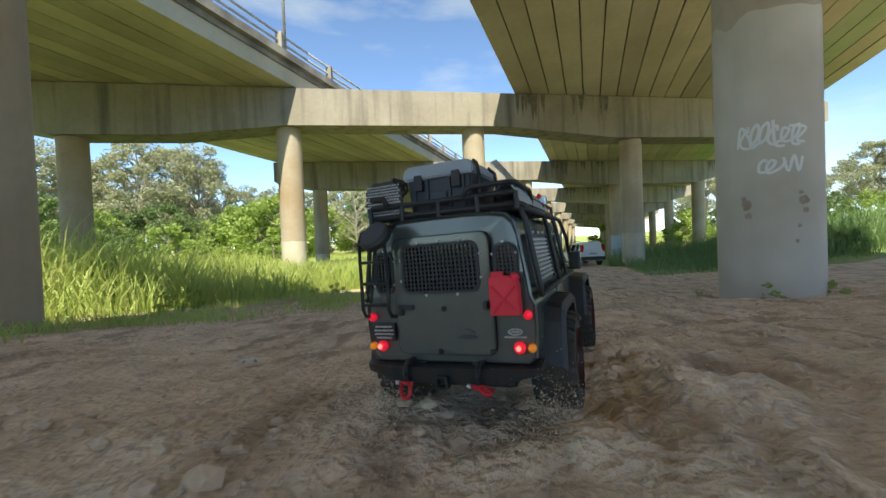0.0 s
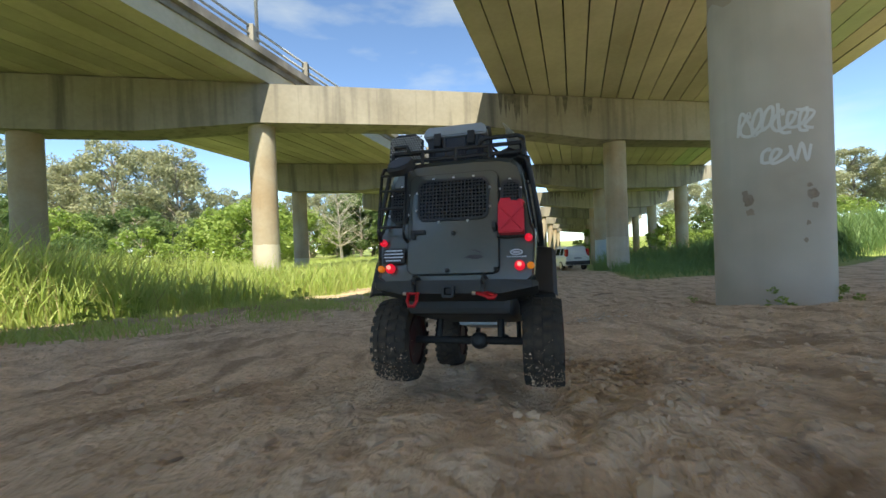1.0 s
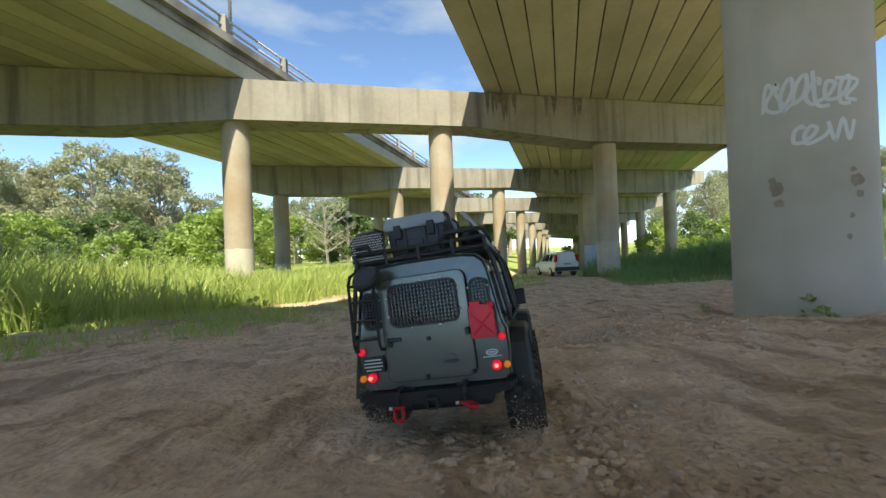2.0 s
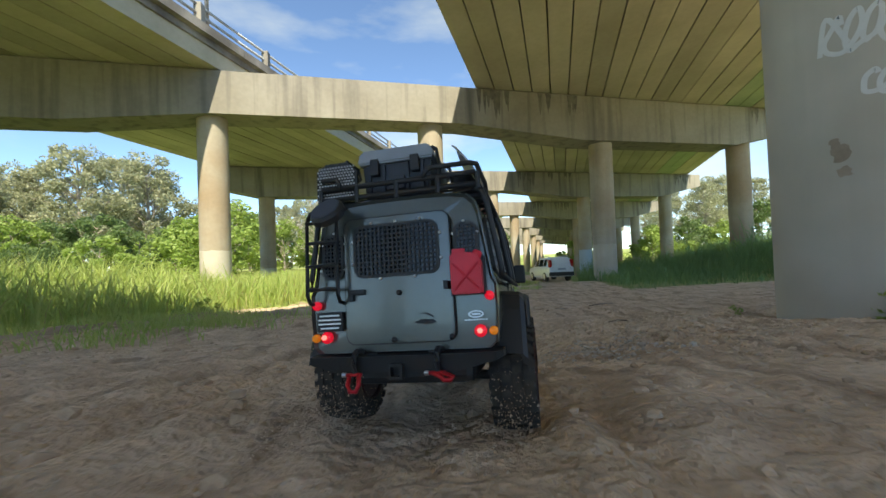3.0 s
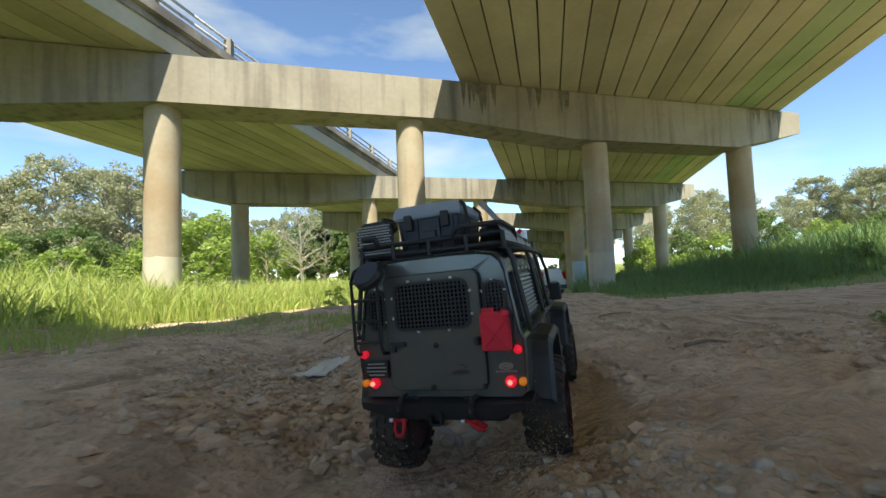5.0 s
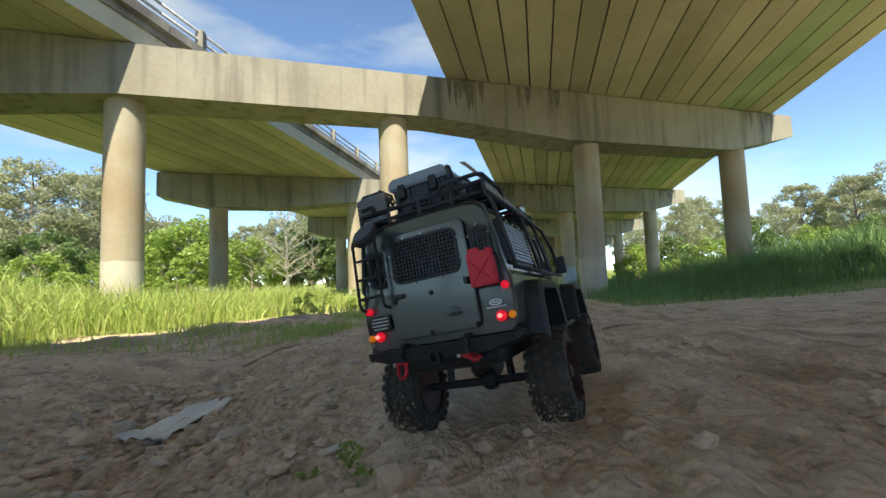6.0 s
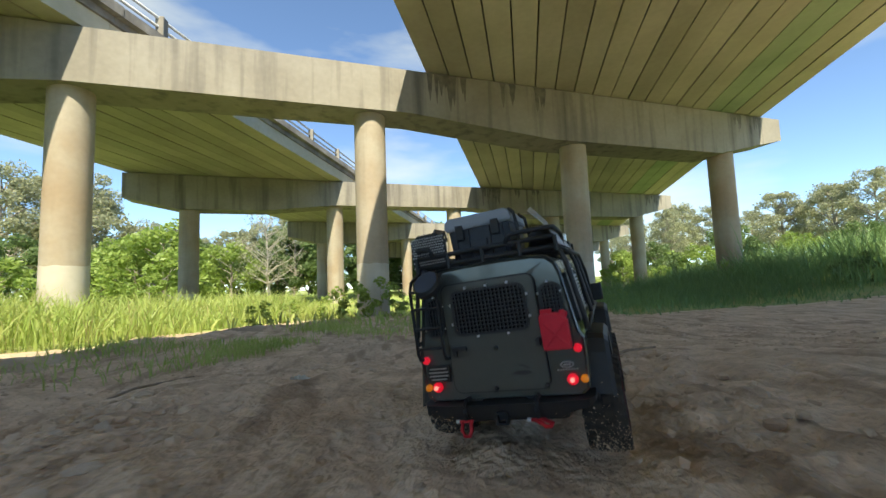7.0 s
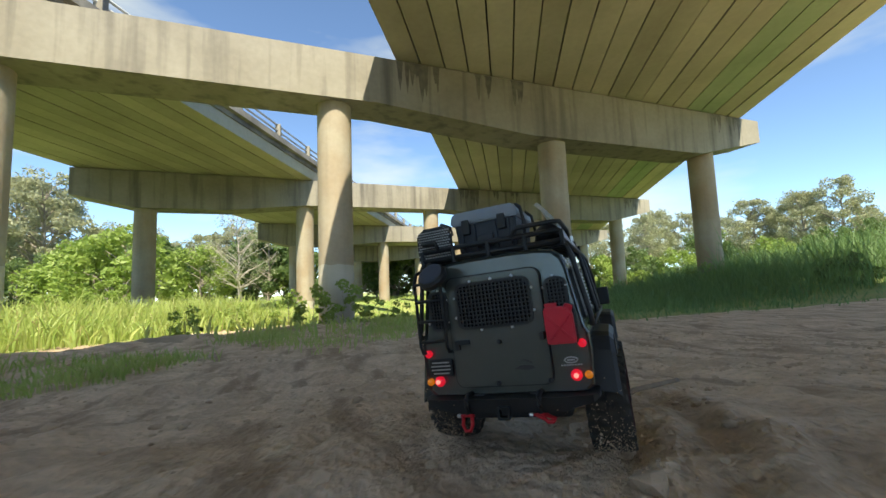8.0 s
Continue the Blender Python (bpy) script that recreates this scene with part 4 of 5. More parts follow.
# flares over the wheels, and sills
REAR_AXLE, FRONT_AXLE, TRACK, TYRE_R, TYRE_W = 0.110, 0.437, 0.1020, 0.0595, 0.048
for side in (-1, 1):
    for cy in (REAR_AXLE, FRONT_AXLE):
        # a boxy arch: flat flanks sloping to a level top, standing well out from the body
        bm = bmesh.new()
        outer = ((-0.080, 0.072), (-0.066, 0.116), (-0.058, 0.131), (-0.046, 0.135), (0.046, 0.135), (0.058, 0.131), (0.066, 0.116), (0.080, 0.072))
        inner = ((-0.066, 0.070), (-0.056, 0.106), (-0.050, 0.119), (-0.040, 0.123), (0.040, 0.123), (0.050, 0.119), (0.056, 0.106), (0.066, 0.070))
        loft(bm, [[(side * 0.094, cy + p, h + 0.002), (side * 0.117, cy + p, h - 0.001), (side * 0.1215, cy + p * 0.97, h - 0.006), (side * 0.1205, cy + q, g), (side * 0.094, cy + q, g)]
                  for (p, h), (q, g) in zip(outer, inner)])
        part("wheel_flare", bm, BLACK, truck, "matt black wheel flare")
    bm = bmesh.new()
    tube(bm, [(side * 0.092, 0.192, 0.072), (side * 0.108, 0.206, 0.066), (side * 0.108, 0.345, 0.066), (side * 0.092, 0.358, 0.072)], 0.0042, 8)
    part("rock_slider", bm, BLACK, truck, smooth=True)
    # mirrors
    bm = bmesh.new()
    tube(bm, [(side * 0.095, 0.326, 0.154), (side * 0.102, 0.330, 0.158), (side * 0.107, 0.330, 0.164)], 0.0022, 8)
    part("mirror_arm", bm, BLACK, truck, smooth=True)
    bm = bmesh.new()
    box(bm, side * 0.1110 - 0.0095, side * 0.1110 + 0.0095, 0.324, 0.336, 0.153, 0.184, 0.003)
    part("mirror", bm, BLACK, truck, "black door mirror")

# chassis, axles, skid plate
bm = bmesh.new()
for x in (-0.034, 0.034):
    box(bm, x - 0.008, x + 0.008, 0.0, 0.50, 0.064, 0.082, 0.002)
box(bm, -0.080, 0.080, 0.02, 0.48, 0.078, 0.090)
part("chassis", bm, BLACK, truck, "black chassis rails")
bm = bmesh.new()
box(bm, -0.066, 0.066, 0.030, 0.190, 0.044, 0.079, 0.008)
box(bm, -0.080, 0.080, 0.190, 0.360, 0.056, 0.079, 0.004)
part("underbody", bm, BLACK, truck, "black underbody")
bm = bmesh.new()
prism(bm, [(-0.030, 0.040), (0.030, 0.040), (0.036, 0.052), (0.036, 0.066), (-0.036, 0.066), (-0.036, 0.052)], 0.185, 0.285)
skid = part("skid_plate", bm, RAMPGREY, truck, "grey skid plate with slots")
for k in range(3):
    bm = bmesh.new()
    prism(bm, [(-0.017 + k * 0.013, 0.044), (-0.010 + k * 0.013, 0.044), (-0.007 + k * 0.013, 0.056), (-0.014 + k * 0.013, 0.056)], 0.1835, 0.1855)
    part("slot", bm, SEAM, skid)


def make_axle(cy, name):
    bm = bmesh.new()
    tube(bm, [(-0.078, 0, 0), (-0.02, 0, 0), (0.0, 0, 0), (0.078, 0, 0)], [0.0055, 0.0058, 0.0058, 0.0055], 10)
    disc(bm, (0.014, 0.011, 0), (0, -1, 0), 0.0120, 0.020, 16, 0.003)
    for x in (-0.045, 0.045):
        tube(bm, [(x, 0.0, 0.004), (x * 0.95, 0.006, 0.050)], 0.0052, 8)
    ax = part(name, bm, BLACK, truck, "black axle with dampers", smooth=False)
    ax.location = (0, cy, TYRE_R)
    return ax


AXLES = [make_axle(REAR_AXLE, "axle"), make_axle(FRONT_AXLE, "axle")]

# wheels: carcass with rows of lugs, and a rim
TYRE = bmesh.new()
prof = [(-0.5, 0.60), (-0.5, 0.82), (-0.46, 0.91), (-0.38, 0.945), (0.38, 0.945), (0.46, 0.91), (0.5, 0.82), (0.5, 0.60)]
SIDES = 44
prev = None
first = None
for k in range(SIDES):
    a = 2 * math.pi * k / SIDES
    ring = [TYRE.verts.new((u * TYRE_W, TYRE_R * r * math.cos(a), TYRE_R * r * math.sin(a))) for u, r in prof]
    if prev:
        for i in range(len(prof) - 1):
            TYRE.faces.new((prev[i], prev[i + 1], ring[i + 1], ring[i]))
    else:
        first = ring
    prev = ring
for i in range(len(prof) - 1):
    TYRE.faces.new((prev[i], prev[i + 1], first[i + 1], first[i]))
LUGS = []
for u0, u1, tw in ((-0.52, -0.27, 0.30), (-0.24, -0.02, -0.2), (0.02, 0.24, 0.2), (0.27, 0.52, -0.30)):
    lb = bmesh.new()
    corner = []
    for h in (0.925, 1.0):
        for uu, da in ((u0, -0.070 + tw * 0.1), (u1, -0.070 - tw * 0.1), (u1, 0.070 - tw * 0.1), (u0, 0.070 + tw * 0.1)):
            hh = h - (0.045 if abs(uu) > 0.5 else 0.0) * (1 if h > 0.95 else 1.4)
            corner.append(lb.verts.new((uu * TYRE_W, TYRE_R * hh * math.cos(da), TYRE_R * hh * math.sin(da))))
    for f in ((4, 5, 6, 7), (0, 1, 5, 4), (1, 2, 6, 5), (2, 3, 7, 6), (3, 0, 4, 7)):
        lb.faces.new([corner[i] for i in f])
    bmesh.ops.recalc_face_normals(lb, faces=lb.faces[:])
    me = bpy.data.meshes.new("lug")
    lb.to_mesh(me)
    lb.free()
    me.materials.append(RUBBER)
    LUGS.append(me)
bmesh.ops.recalc_face_normals(TYRE, faces=TYRE.faces[:])
TYRE_MESH = bpy.data.meshes.new("tyre")
TYRE.to_mesh(TYRE_MESH)
TYRE.free()
TYRE_MESH.materials.append(RUBBER)
RB = bmesh.new()
disc(RB, (-0.022, 0, 0), (1, 0, 0), TYRE_R * 0.60, 0.004, 28)
ring = [(TYRE_R * 0.62 * math.cos(a), TYRE_R * 0.62 * math.sin(a)) for a in np.linspace(0, 2 * math.pi, 28, endpoint=False)]
for k in range(28):
    (y0, z0), (y1, z1) = ring[k], ring[(k + 1) % 28]
    RB.faces.new([RB.verts.new(p) for p in ((-0.026, y0, z0), (-0.026, y1, z1), (0.026, y1, z1), (0.026, y0, z0))])
disc(RB, (0.010, 0, 0), (1, 0, 0), TYRE_R * 0.60, 0.004, 28)
for k in range(8):
    a = k * math.pi / 4
    disc(RB, (0.014, 0.024 * math.cos(a), 0.024 * math.sin(a)), (1, 0, 0), 0.0055, 0.003, 8)
disc(RB, (0.012, 0, 0), (1, 0, 0), 0.009, 0.010, 12, 0.002)
RIM_MESH = bpy.data.meshes.new("rim")
RB.to_mesh(RIM_MESH)
RB.free()
RIM_MESH.materials.append(RIM)
WHEELS = []
for side in (-1, 1):
    for cy in (REAR_AXLE, FRONT_AXLE):
        wheel = new("wheel", TYRE_MESH)
        wheel.parent = truck
        tagged(wheel, "knobbly black tyre dulled by dust")
        rim = new("rim", RIM_MESH)
        rim.parent = wheel
        if side < 0:
            rim.matrix_basis = Matrix.Rotation(math.pi, 4, "Z")
        for k in range(24):
            for row in range(4):
                lug = new("lug", LUGS[row])
                lug.parent = wheel
                lug.matrix_basis = Matrix.Rotation(2 * math.pi * (k + (0.5 if row in (1, 3) else 0.0)) / 24, 4, "X")
        WHEELS.append((wheel, side * TRACK, cy))

# roof rack: a basket of tubes
bm = bmesh.new()
for z, inset in ((0.2455, 0.0), (0.2575, -0.002)):
    tube(bm, [(-0.086 - inset, 0.006, z), (0.086 + inset, 0.006, z), (0.086 + inset, 0.262, z), (-0.086 - inset, 0.262, z)], 0.0030, 8, closed=True)
rack = part("roof_rack", bm, BLACK, truck, "black tube roof rack", smooth=True)
for k in range(9):
    y = 0.020 + k * 0.028
    bm = bmesh.new()
    box(bm, -0.085, 0.085, y - 0.004, y + 0.004, 0.2415, 0.2450)
    part("slat", bm, BLACK, rack)
for x, y in [(sx * 0.087, yy) for sx in (-1, 1) for yy in (0.006, 0.09, 0.175, 0.262)] + [(-0.045, 0.006), (0.0, 0.006), (0.045, 0.006)]:
    bm = bmesh.new()
    tube(bm, [(x, y, 0.2400), (x, y, 0.2580)], 0.0026, 6)
    part("rack_post", bm, BLACK, rack)
bm = bmesh.new()
tube(bm, [(0.030, 0.006, 0.2575), (0.033, 0.006, 0.2650), (0.039, 0.006, 0.2680), (0.080, 0.006, 0.2680), (0.086, 0.012, 0.2680), (0.087, 0.08, 0.2660), (0.087, 0.09, 0.2575)], 0.0028, 8)
part("top_rail", bm, BLACK, rack, smooth=True)
bm = bmesh.new()
tube(bm, [(-0.087, 0.09, 0.2575), (-0.087, 0.02, 0.2680), (-0.084, 0.006, 0.2680), (-0.068, 0.006, 0.2680), (-0.064, 0.006, 0.2575)], 0.0028, 8)
part("top_rail", bm, BLACK, rack, smooth=True)

# storage case with a pale lid
CASE_X = 0.0125
bm = bmesh.new()
prism(bm, [(-0.056, 0.2555), (0.018, 0.2555), (0.0215, 0.2900), (-0.0595, 0.2900)], 0.022, 0.118)
bmesh.ops.bevel(bm, geom=bm.edges[:], offset=0.002, segments=2, affect="EDGES")
case = part("storage_case", bm, BOXBODY, truck, "blue-black storage case strapped to the rack")
case.location = (CASE_X, 0.0080, -0.0875)
case.scale = (1.0, 1.0, 1.30)
bm = bmesh.new()
prism(bm, [(-0.0630, 0.2885), (0.0250, 0.2885), (0.0250, 0.2950), (0.0200, 0.3010), (-0.0580, 0.3010), (-0.0630, 0.2950)], 0.0165, 0.1235)
bmesh.ops.bevel(bm, geom=bm.edges[:], offset=0.0016, segments=2, affect="EDGES")
part("lid", bm, BOXLID, case, "pale grey dusty lid")
for x in (-0.043, 0.004):
    bm = bmesh.new()
    box(bm, x - 0.005, x + 0.005, 0.0150, 0.0225, 0.2780, 0.2925, 0.001)
    part("latch", bm, BLACK, case)
for x in (-0.050, -0.0335, -0.0055, 0.0115):
    bm = bmesh.new()
    box(bm, x - 0.0018, x + 0.0018, 0.0185, 0.0230, 0.2590, 0.2880, 0.0006)
    part("rib", bm, BOXBODY, case)
bm = bmesh.new()
box(bm, -0.030, -0.009, 0.0175, 0.0225, 0.2640, 0.2760, 0.001)
part("panel", bm, BOXBODY, case)

# soft bag and strap behind the case, and the jack in front
bm = bmesh.new()
bmesh.ops.create_icosphere(bm, subdivisions=3, radius=1.0)
for v in bm.verts:
    n3 = noise.noise(v.co * 2.3)
    v.co = Vector((0.064 + v.co.x * 0.018, 0.085 + v.co.y * 0.055, 0.2580 + max(v.co.z, -0.55) * 0.020)) + v.co * (0.004 * n3)
part("soft_bag", bm, BLACK, truck, "slack black bag on the rack", smooth=True)
bm = bmesh.new()
tube(bm, [(0.022, 0.030, 0.300), (0.028, 0.024, 0.296), (0.031, 0.020, 0.282), (0.030, 0.018, 0.262)], 0.0022, 6)
part("strap", bm, BLACK, case)
bm = bmesh.new()
tube(bm, [(0.022, 0.090, 0.300), (0.030, 0.090, 0.294), (0.034, 0.090, 0.265)], 0.0022, 6)
part("strap", bm, BLACK, case)
bm = bmesh.new()
tube(bm, [(0.060, 0.21, 0.256), (0.066, 0.275, 0.268)], 0.0045, 8)
tube(bm, [(0.052, 0.255, 0.256), (0.072, 0.260, 0.280)], 0.0035, 8)
jack = part("jack", bm, REDMETAL, truck, "red jack strapped to the rack", smooth=True)
bm = bmesh.new()
box(bm, 0.066, 0.080, 0.260, 0.276, 0.256, 0.278, 0.002)
part("head", bm, SILVER, jack)


def make_ramp(side, y0, y1, label, material):
    """A curved plate pierced with rows of holes, standing along the rack's side."""
    bm = bmesh.new()
    rows, cols = 9, max(8, int((y1 - y0) / 0.0055))

    def spot(u, v, t):
        h = (0.046 if side < 0 else 0.050 - 0.020 * u + 0.008 * max(0.0, 0.25 - u) * 4 * v) * v
        y = y0 + (y1 - y0) * u
        out = 0.0885 + math.sin(v * 3.1) * 0.005 - 0.028 * v + t
        rise = 0.2480 + h * (1 - 0.5 * max(0, abs(u - 0.5) * 2 - 0.75) / 0.25 * 0.5)
        return Vector((side * out, y, rise))
    th = 0.0012
    for i in range(rows + 1):
        for j in range(cols):
            u0, u1, v = j / cols, (j + 1) / cols, i / rows
            w = 0.31 / rows
            q = [spot(u0, max(0, v - w), 0), spot(u1, max(0, v - w), 0), spot(u1, min(1, v + w), 0), spot(u0, min(1, v + w), 0)]
            q += [spot(u0, max(0, v - w), th), spot(u1, max(0, v - w), th), spot(u1, min(1, v + w), th), spot(u0, min(1, v + w), th)]
            vs = [bm.verts.new(p) for p in q]
            for f in ((0, 1, 2, 3), (7, 6, 5, 4), (0, 4, 5, 1), (2, 6, 7, 3)):
                bm.faces.new([vs[k] for k in f])
    for j in range(cols + 1):
        for i in range(rows):
            u, v0, v1 = j / cols, i / rows, (i + 1) / rows
            w = 0.31 / cols
            q = [spot(max(0, u - w), v0, 0.0001), spot(min(1, u + w), v0, 0.0001), spot(min(1, u + w), v1, 0.0001), spot(max(0, u - w), v1, 0.0001)]
            q += [spot(max(0, u - w), v0, th * 0.9), spot(min(1, u + w), v0, th * 0.9), spot(min(1, u + w), v1, th * 0.9), spot(max(0, u - w), v1, th * 0.9)]
            vs = [bm.verts.new(p) for p in q]
            for f in ((0, 1, 2, 3), (7, 6, 5, 4), (1, 5, 6, 2), (3, 7, 4, 0)):
                bm.faces.new([vs[k] for k in f])
    return part("recovery_ramp", bm, material, truck, label)


make_ramp(-1, 0.014, 0.060, "dusty dark perforated recovery ramp", PLATEDARK)
make_ramp(1, 0.012, 0.222, "grey perforated recovery ramp", RAMPGREY)
# end of the ramp, bent across the back of the rack: rows of pale studs on a dark plate
bm = bmesh.new()
for i in range(12):
    for j in range(14):
        x, z = -0.0920 + j * 0.0034 + (0.0017 if i % 2 else 0.0), 0.2470 + i * 0.0033
        if z > 0.2880 - 0.55 * max(0.0, abs(x + 0.0700) - 0.012) or x > -0.0480:
            continue
        box(bm, x - 0.00085, x + 0.00085, 0.0090, 0.0108, z - 0.00085, z + 0.00085)
ramp_end = tagged(part("ramp_end", bm, PLATEWHITE, truck, "pale perforated plate end"), kind="stuff")
bm = bmesh.new()
prism(bm, [(-0.0940, 0.2455), (-0.0460, 0.2455), (-0.0460, 0.2770), (-0.0580, 0.2885), (-0.0830, 0.2885), (-0.0940, 0.2800)], 0.0105, 0.0125)
part("liner", bm, BLACK, ramp_end)



# ---- parked car ----
WHITE = mat("white_car_paint", (0.72, 0.73, 0.74), 0.25, 0.06, 2.0, 30.0, 0.0, coat=0.5)
TRIM = mat("dark_trim", (0.03, 0.03, 0.032), 0.55, 0.15, 6.0, 50.0, 0.05)
ALLOY = mat("alloy_wheel", (0.45, 0.45, 0.46), 0.35, 0.1, 6.0, 50.0, 0.0, metal=0.8)
CAR_RED = mat("red_lamp_glass", (0.45, 0.01, 0.015), 0.15, 0.1, 6.0, 50.0, 0.0)
car = tagged(new("parked_car"), "white sport utility car parked under the bridge", "car")


def car_section(y, w, low, waist, roof, top_w):
    half = [(w * 0.96, low), (w, low + 0.25), (w, waist - 0.12), (w * 0.97, waist), (top_w, roof - 0.10), (top_w - 0.12, roof - 0.02), (top_w * 0.5, roof)]
    return [(x, y, z) for x, z in half] + [(-x, y, z) for x, z in reversed(half)]


bm = bmesh.new()
loft(bm, [car_section(-2.28, 0.80, 0.42, 0.95, 1.12, 0.70), car_section(-2.20, 0.87, 0.36, 1.02, 1.30, 0.72), car_section(-1.98, 0.89, 0.33, 1.05, 1.66, 0.72), car_section(-1.2, 0.90, 0.30, 1.04, 1.70, 0.73),
          car_section(0.1, 0.90, 0.30, 1.02, 1.69, 0.73), car_section(0.55, 0.90, 0.30, 1.01, 1.60, 0.70), car_section(1.05, 0.89, 0.30, 1.00, 1.12, 0.72), car_section(1.9, 0.87, 0.33, 0.92, 1.00, 0.70), car_section(2.28, 0.78, 0.40, 0.80, 0.86, 0.62)])
part("body", bm, WHITE, car, "white body shell", smooth=False)
bm = bmesh.new()
prism(bm, [(-0.66, 1.08), (0.66, 1.08), (0.62, 1.54), (-0.62, 1.54)], -2.26, -2.02)
for v in bm.verts:
    v.co.y += 0.52 * (v.co.z - 1.08) * (1.0 if v.co.y < -2.2 else 0.4)
part("rear_window", bm, DARKGLASS, car, "dark rear window")
for side in (-1, 1):
    for a, b in ((-1.72, -1.12), (-1.02, -0.22), (-0.12, 0.62)):
        bm = bmesh.new()
        vs = [(a, 1.07), (b, 1.07), (b - (0.30 if b > 0.5 else 0.02), 1.54), (a + (0.10 if a < -1.5 else 0.02), 1.54)]
        va = [bm.verts.new((side * (0.895 - 0.29 * (z - 1.02)), y, z)) for y, z in vs]
        vb = [bm.verts.new((side * (0.86 - 0.29 * (z - 1.02)), y, z)) for y, z in vs]
        bm.faces.new(va)
        bm.faces.new(list(reversed(vb)))
        for k in range(4):
            bm.faces.new((va[k], va[(k + 1) % 4], vb[(k + 1) % 4], vb[k]))
        bmesh.ops.recalc_face_normals(bm, faces=bm.faces[:])
        part("side_window", bm, DARKGLASS, car, "dark side window")
    bm = bmesh.new()
    box(bm, min(side * 0.66, side * 0.86), max(side * 0.66, side * 0.86), -2.27, -1.98, 0.98, 1.50, 0.03)
    part("tail_light", bm, CAR_RED, car, "tall red tail light")
    bm = bmesh.new()
    tube(bm, [(side * 0.66, -1.75, 1.66), (side * 0.67, -1.6, 1.75), (side * 0.67, 0.0, 1.75), (side * 0.66, 0.2, 1.68)], 0.025, 6)
    part("roof_rail", bm, ALLOY, car)
    for y in (-1.33, 1.32):
        bm = bmesh.new()
        disc(bm, (side * 0.70, y, 0.34), (side, 0, 0), 0.345, 0.22, 28)
        wheel = part("wheel", bm, RUBBER, car, "black tyre")
        bm = bmesh.new()
        disc(bm, (side * 0.915, y, 0.34), (side, 0, 0), 0.22, 0.012, 20)
        part("rim", bm, ALLOY, wheel)
bm = bmesh.new()
box(bm, -0.86, 0.86, -2.33, -2.1, 0.40, 0.66, 0.04)
part("rear_bumper", bm, TRIM, car, "dark lower bumper")
bm = bmesh.new()
box(bm, -0.26, 0.26, -2.31, -2.25, 0.80, 0.92, 0.005)
part("number_plate", bm, BOXLID, car, "plain pale plate")
bm = bmesh.new()
box(bm, -0.62, 0.62, -1.98, -1.78, 1.64, 1.69, 0.02)
part("roof_spoiler", bm, WHITE, car)
CAR_X, CAR_Y = 10.45, 31.2
car.matrix_basis = pose(CAR_X, CAR_Y, ground_z(CAR_X, CAR_Y) + 0.01, -1.5, 0, 2)

# ---- paint, scrawls and stains on the columns ----
BAND = mat("pale_grey_paint", (0.50, 0.46, 0.39), 0.75, 0.15, 1.5, 12.0, 0.1, tint=(0.40, 0.355, 0.29), streak=0.2)
BLUE = mat("faded_blue_paint", (0.36, 0.44, 0.52), 0.75, 0.15, 1.5, 12.0, 0.1)
SPRAY = mat("white_spray_paint", (0.64, 0.64, 0.62), 0.7, 0.1, 8.0, 60.0, 0.0)
RUST = mat("rusty_stain", (0.35, 0.28, 0.21), 0.9, 0.3, 6.0, 40.0, 0.3)


def paint_band(n, s, z0, z1, material, label, centre=None, wave=0.03):
    """A coat of paint round a column, with an uneven upper edge."""
    c = Vector(centre) if centre else at(n, s, 0.52, 0)
    bm = bmesh.new()
    sides = 40
    lo, hi = [], []
    for k in range(sides):
        a = 2 * math.pi * k / sides
        d = Vector((math.cos(a), math.sin(a), 0)) * 0.3735
        lo.append(bm.verts.new(Vector((c.x, c.y, z0)) + d))
        hi.append(bm.verts.new(Vector((c.x, c.y, z1 + wave * noise.noise((math.cos(a) * 2, math.sin(a) * 2, n)))) + d))
    for k in range(sides):
        bm.faces.new((lo[k], lo[(k + 1) % sides], hi[(k + 1) % sides], hi[k]))
    return part("paint_coat", bm, material, PIER_THINGS[n], label, smooth=True)


paint_band(2, -1.4, -1.2, 0.33, BAND, "pale grey coat of paint round a column's foot")
paint_band(2, -7.25, -1.2, 0.40, BAND, "pale grey coat of paint round a column's foot")
paint_band(3, -7.25, -1.4, -0.55, BAND, "pale grey coat of paint round a column's foot")
paint_band(3, -13.1, -1.4, -0.2, BAND, "pale grey coat of paint round a column's foot")
paint_band(3, 4.4, -2.0, 0.15, BLUE, "faded blue coat of paint round a column's foot")
paint_band(2, 4.4, -1.4, 0.25, BAND, "pale grey coat of paint round a column's foot")
NEAR = (2.83, 3.58, 0)
paint_band(1, 4.4, -0.6, 1.95, BAND, "large grey coat of paint over old scrawls on a column", NEAR, 0.10)


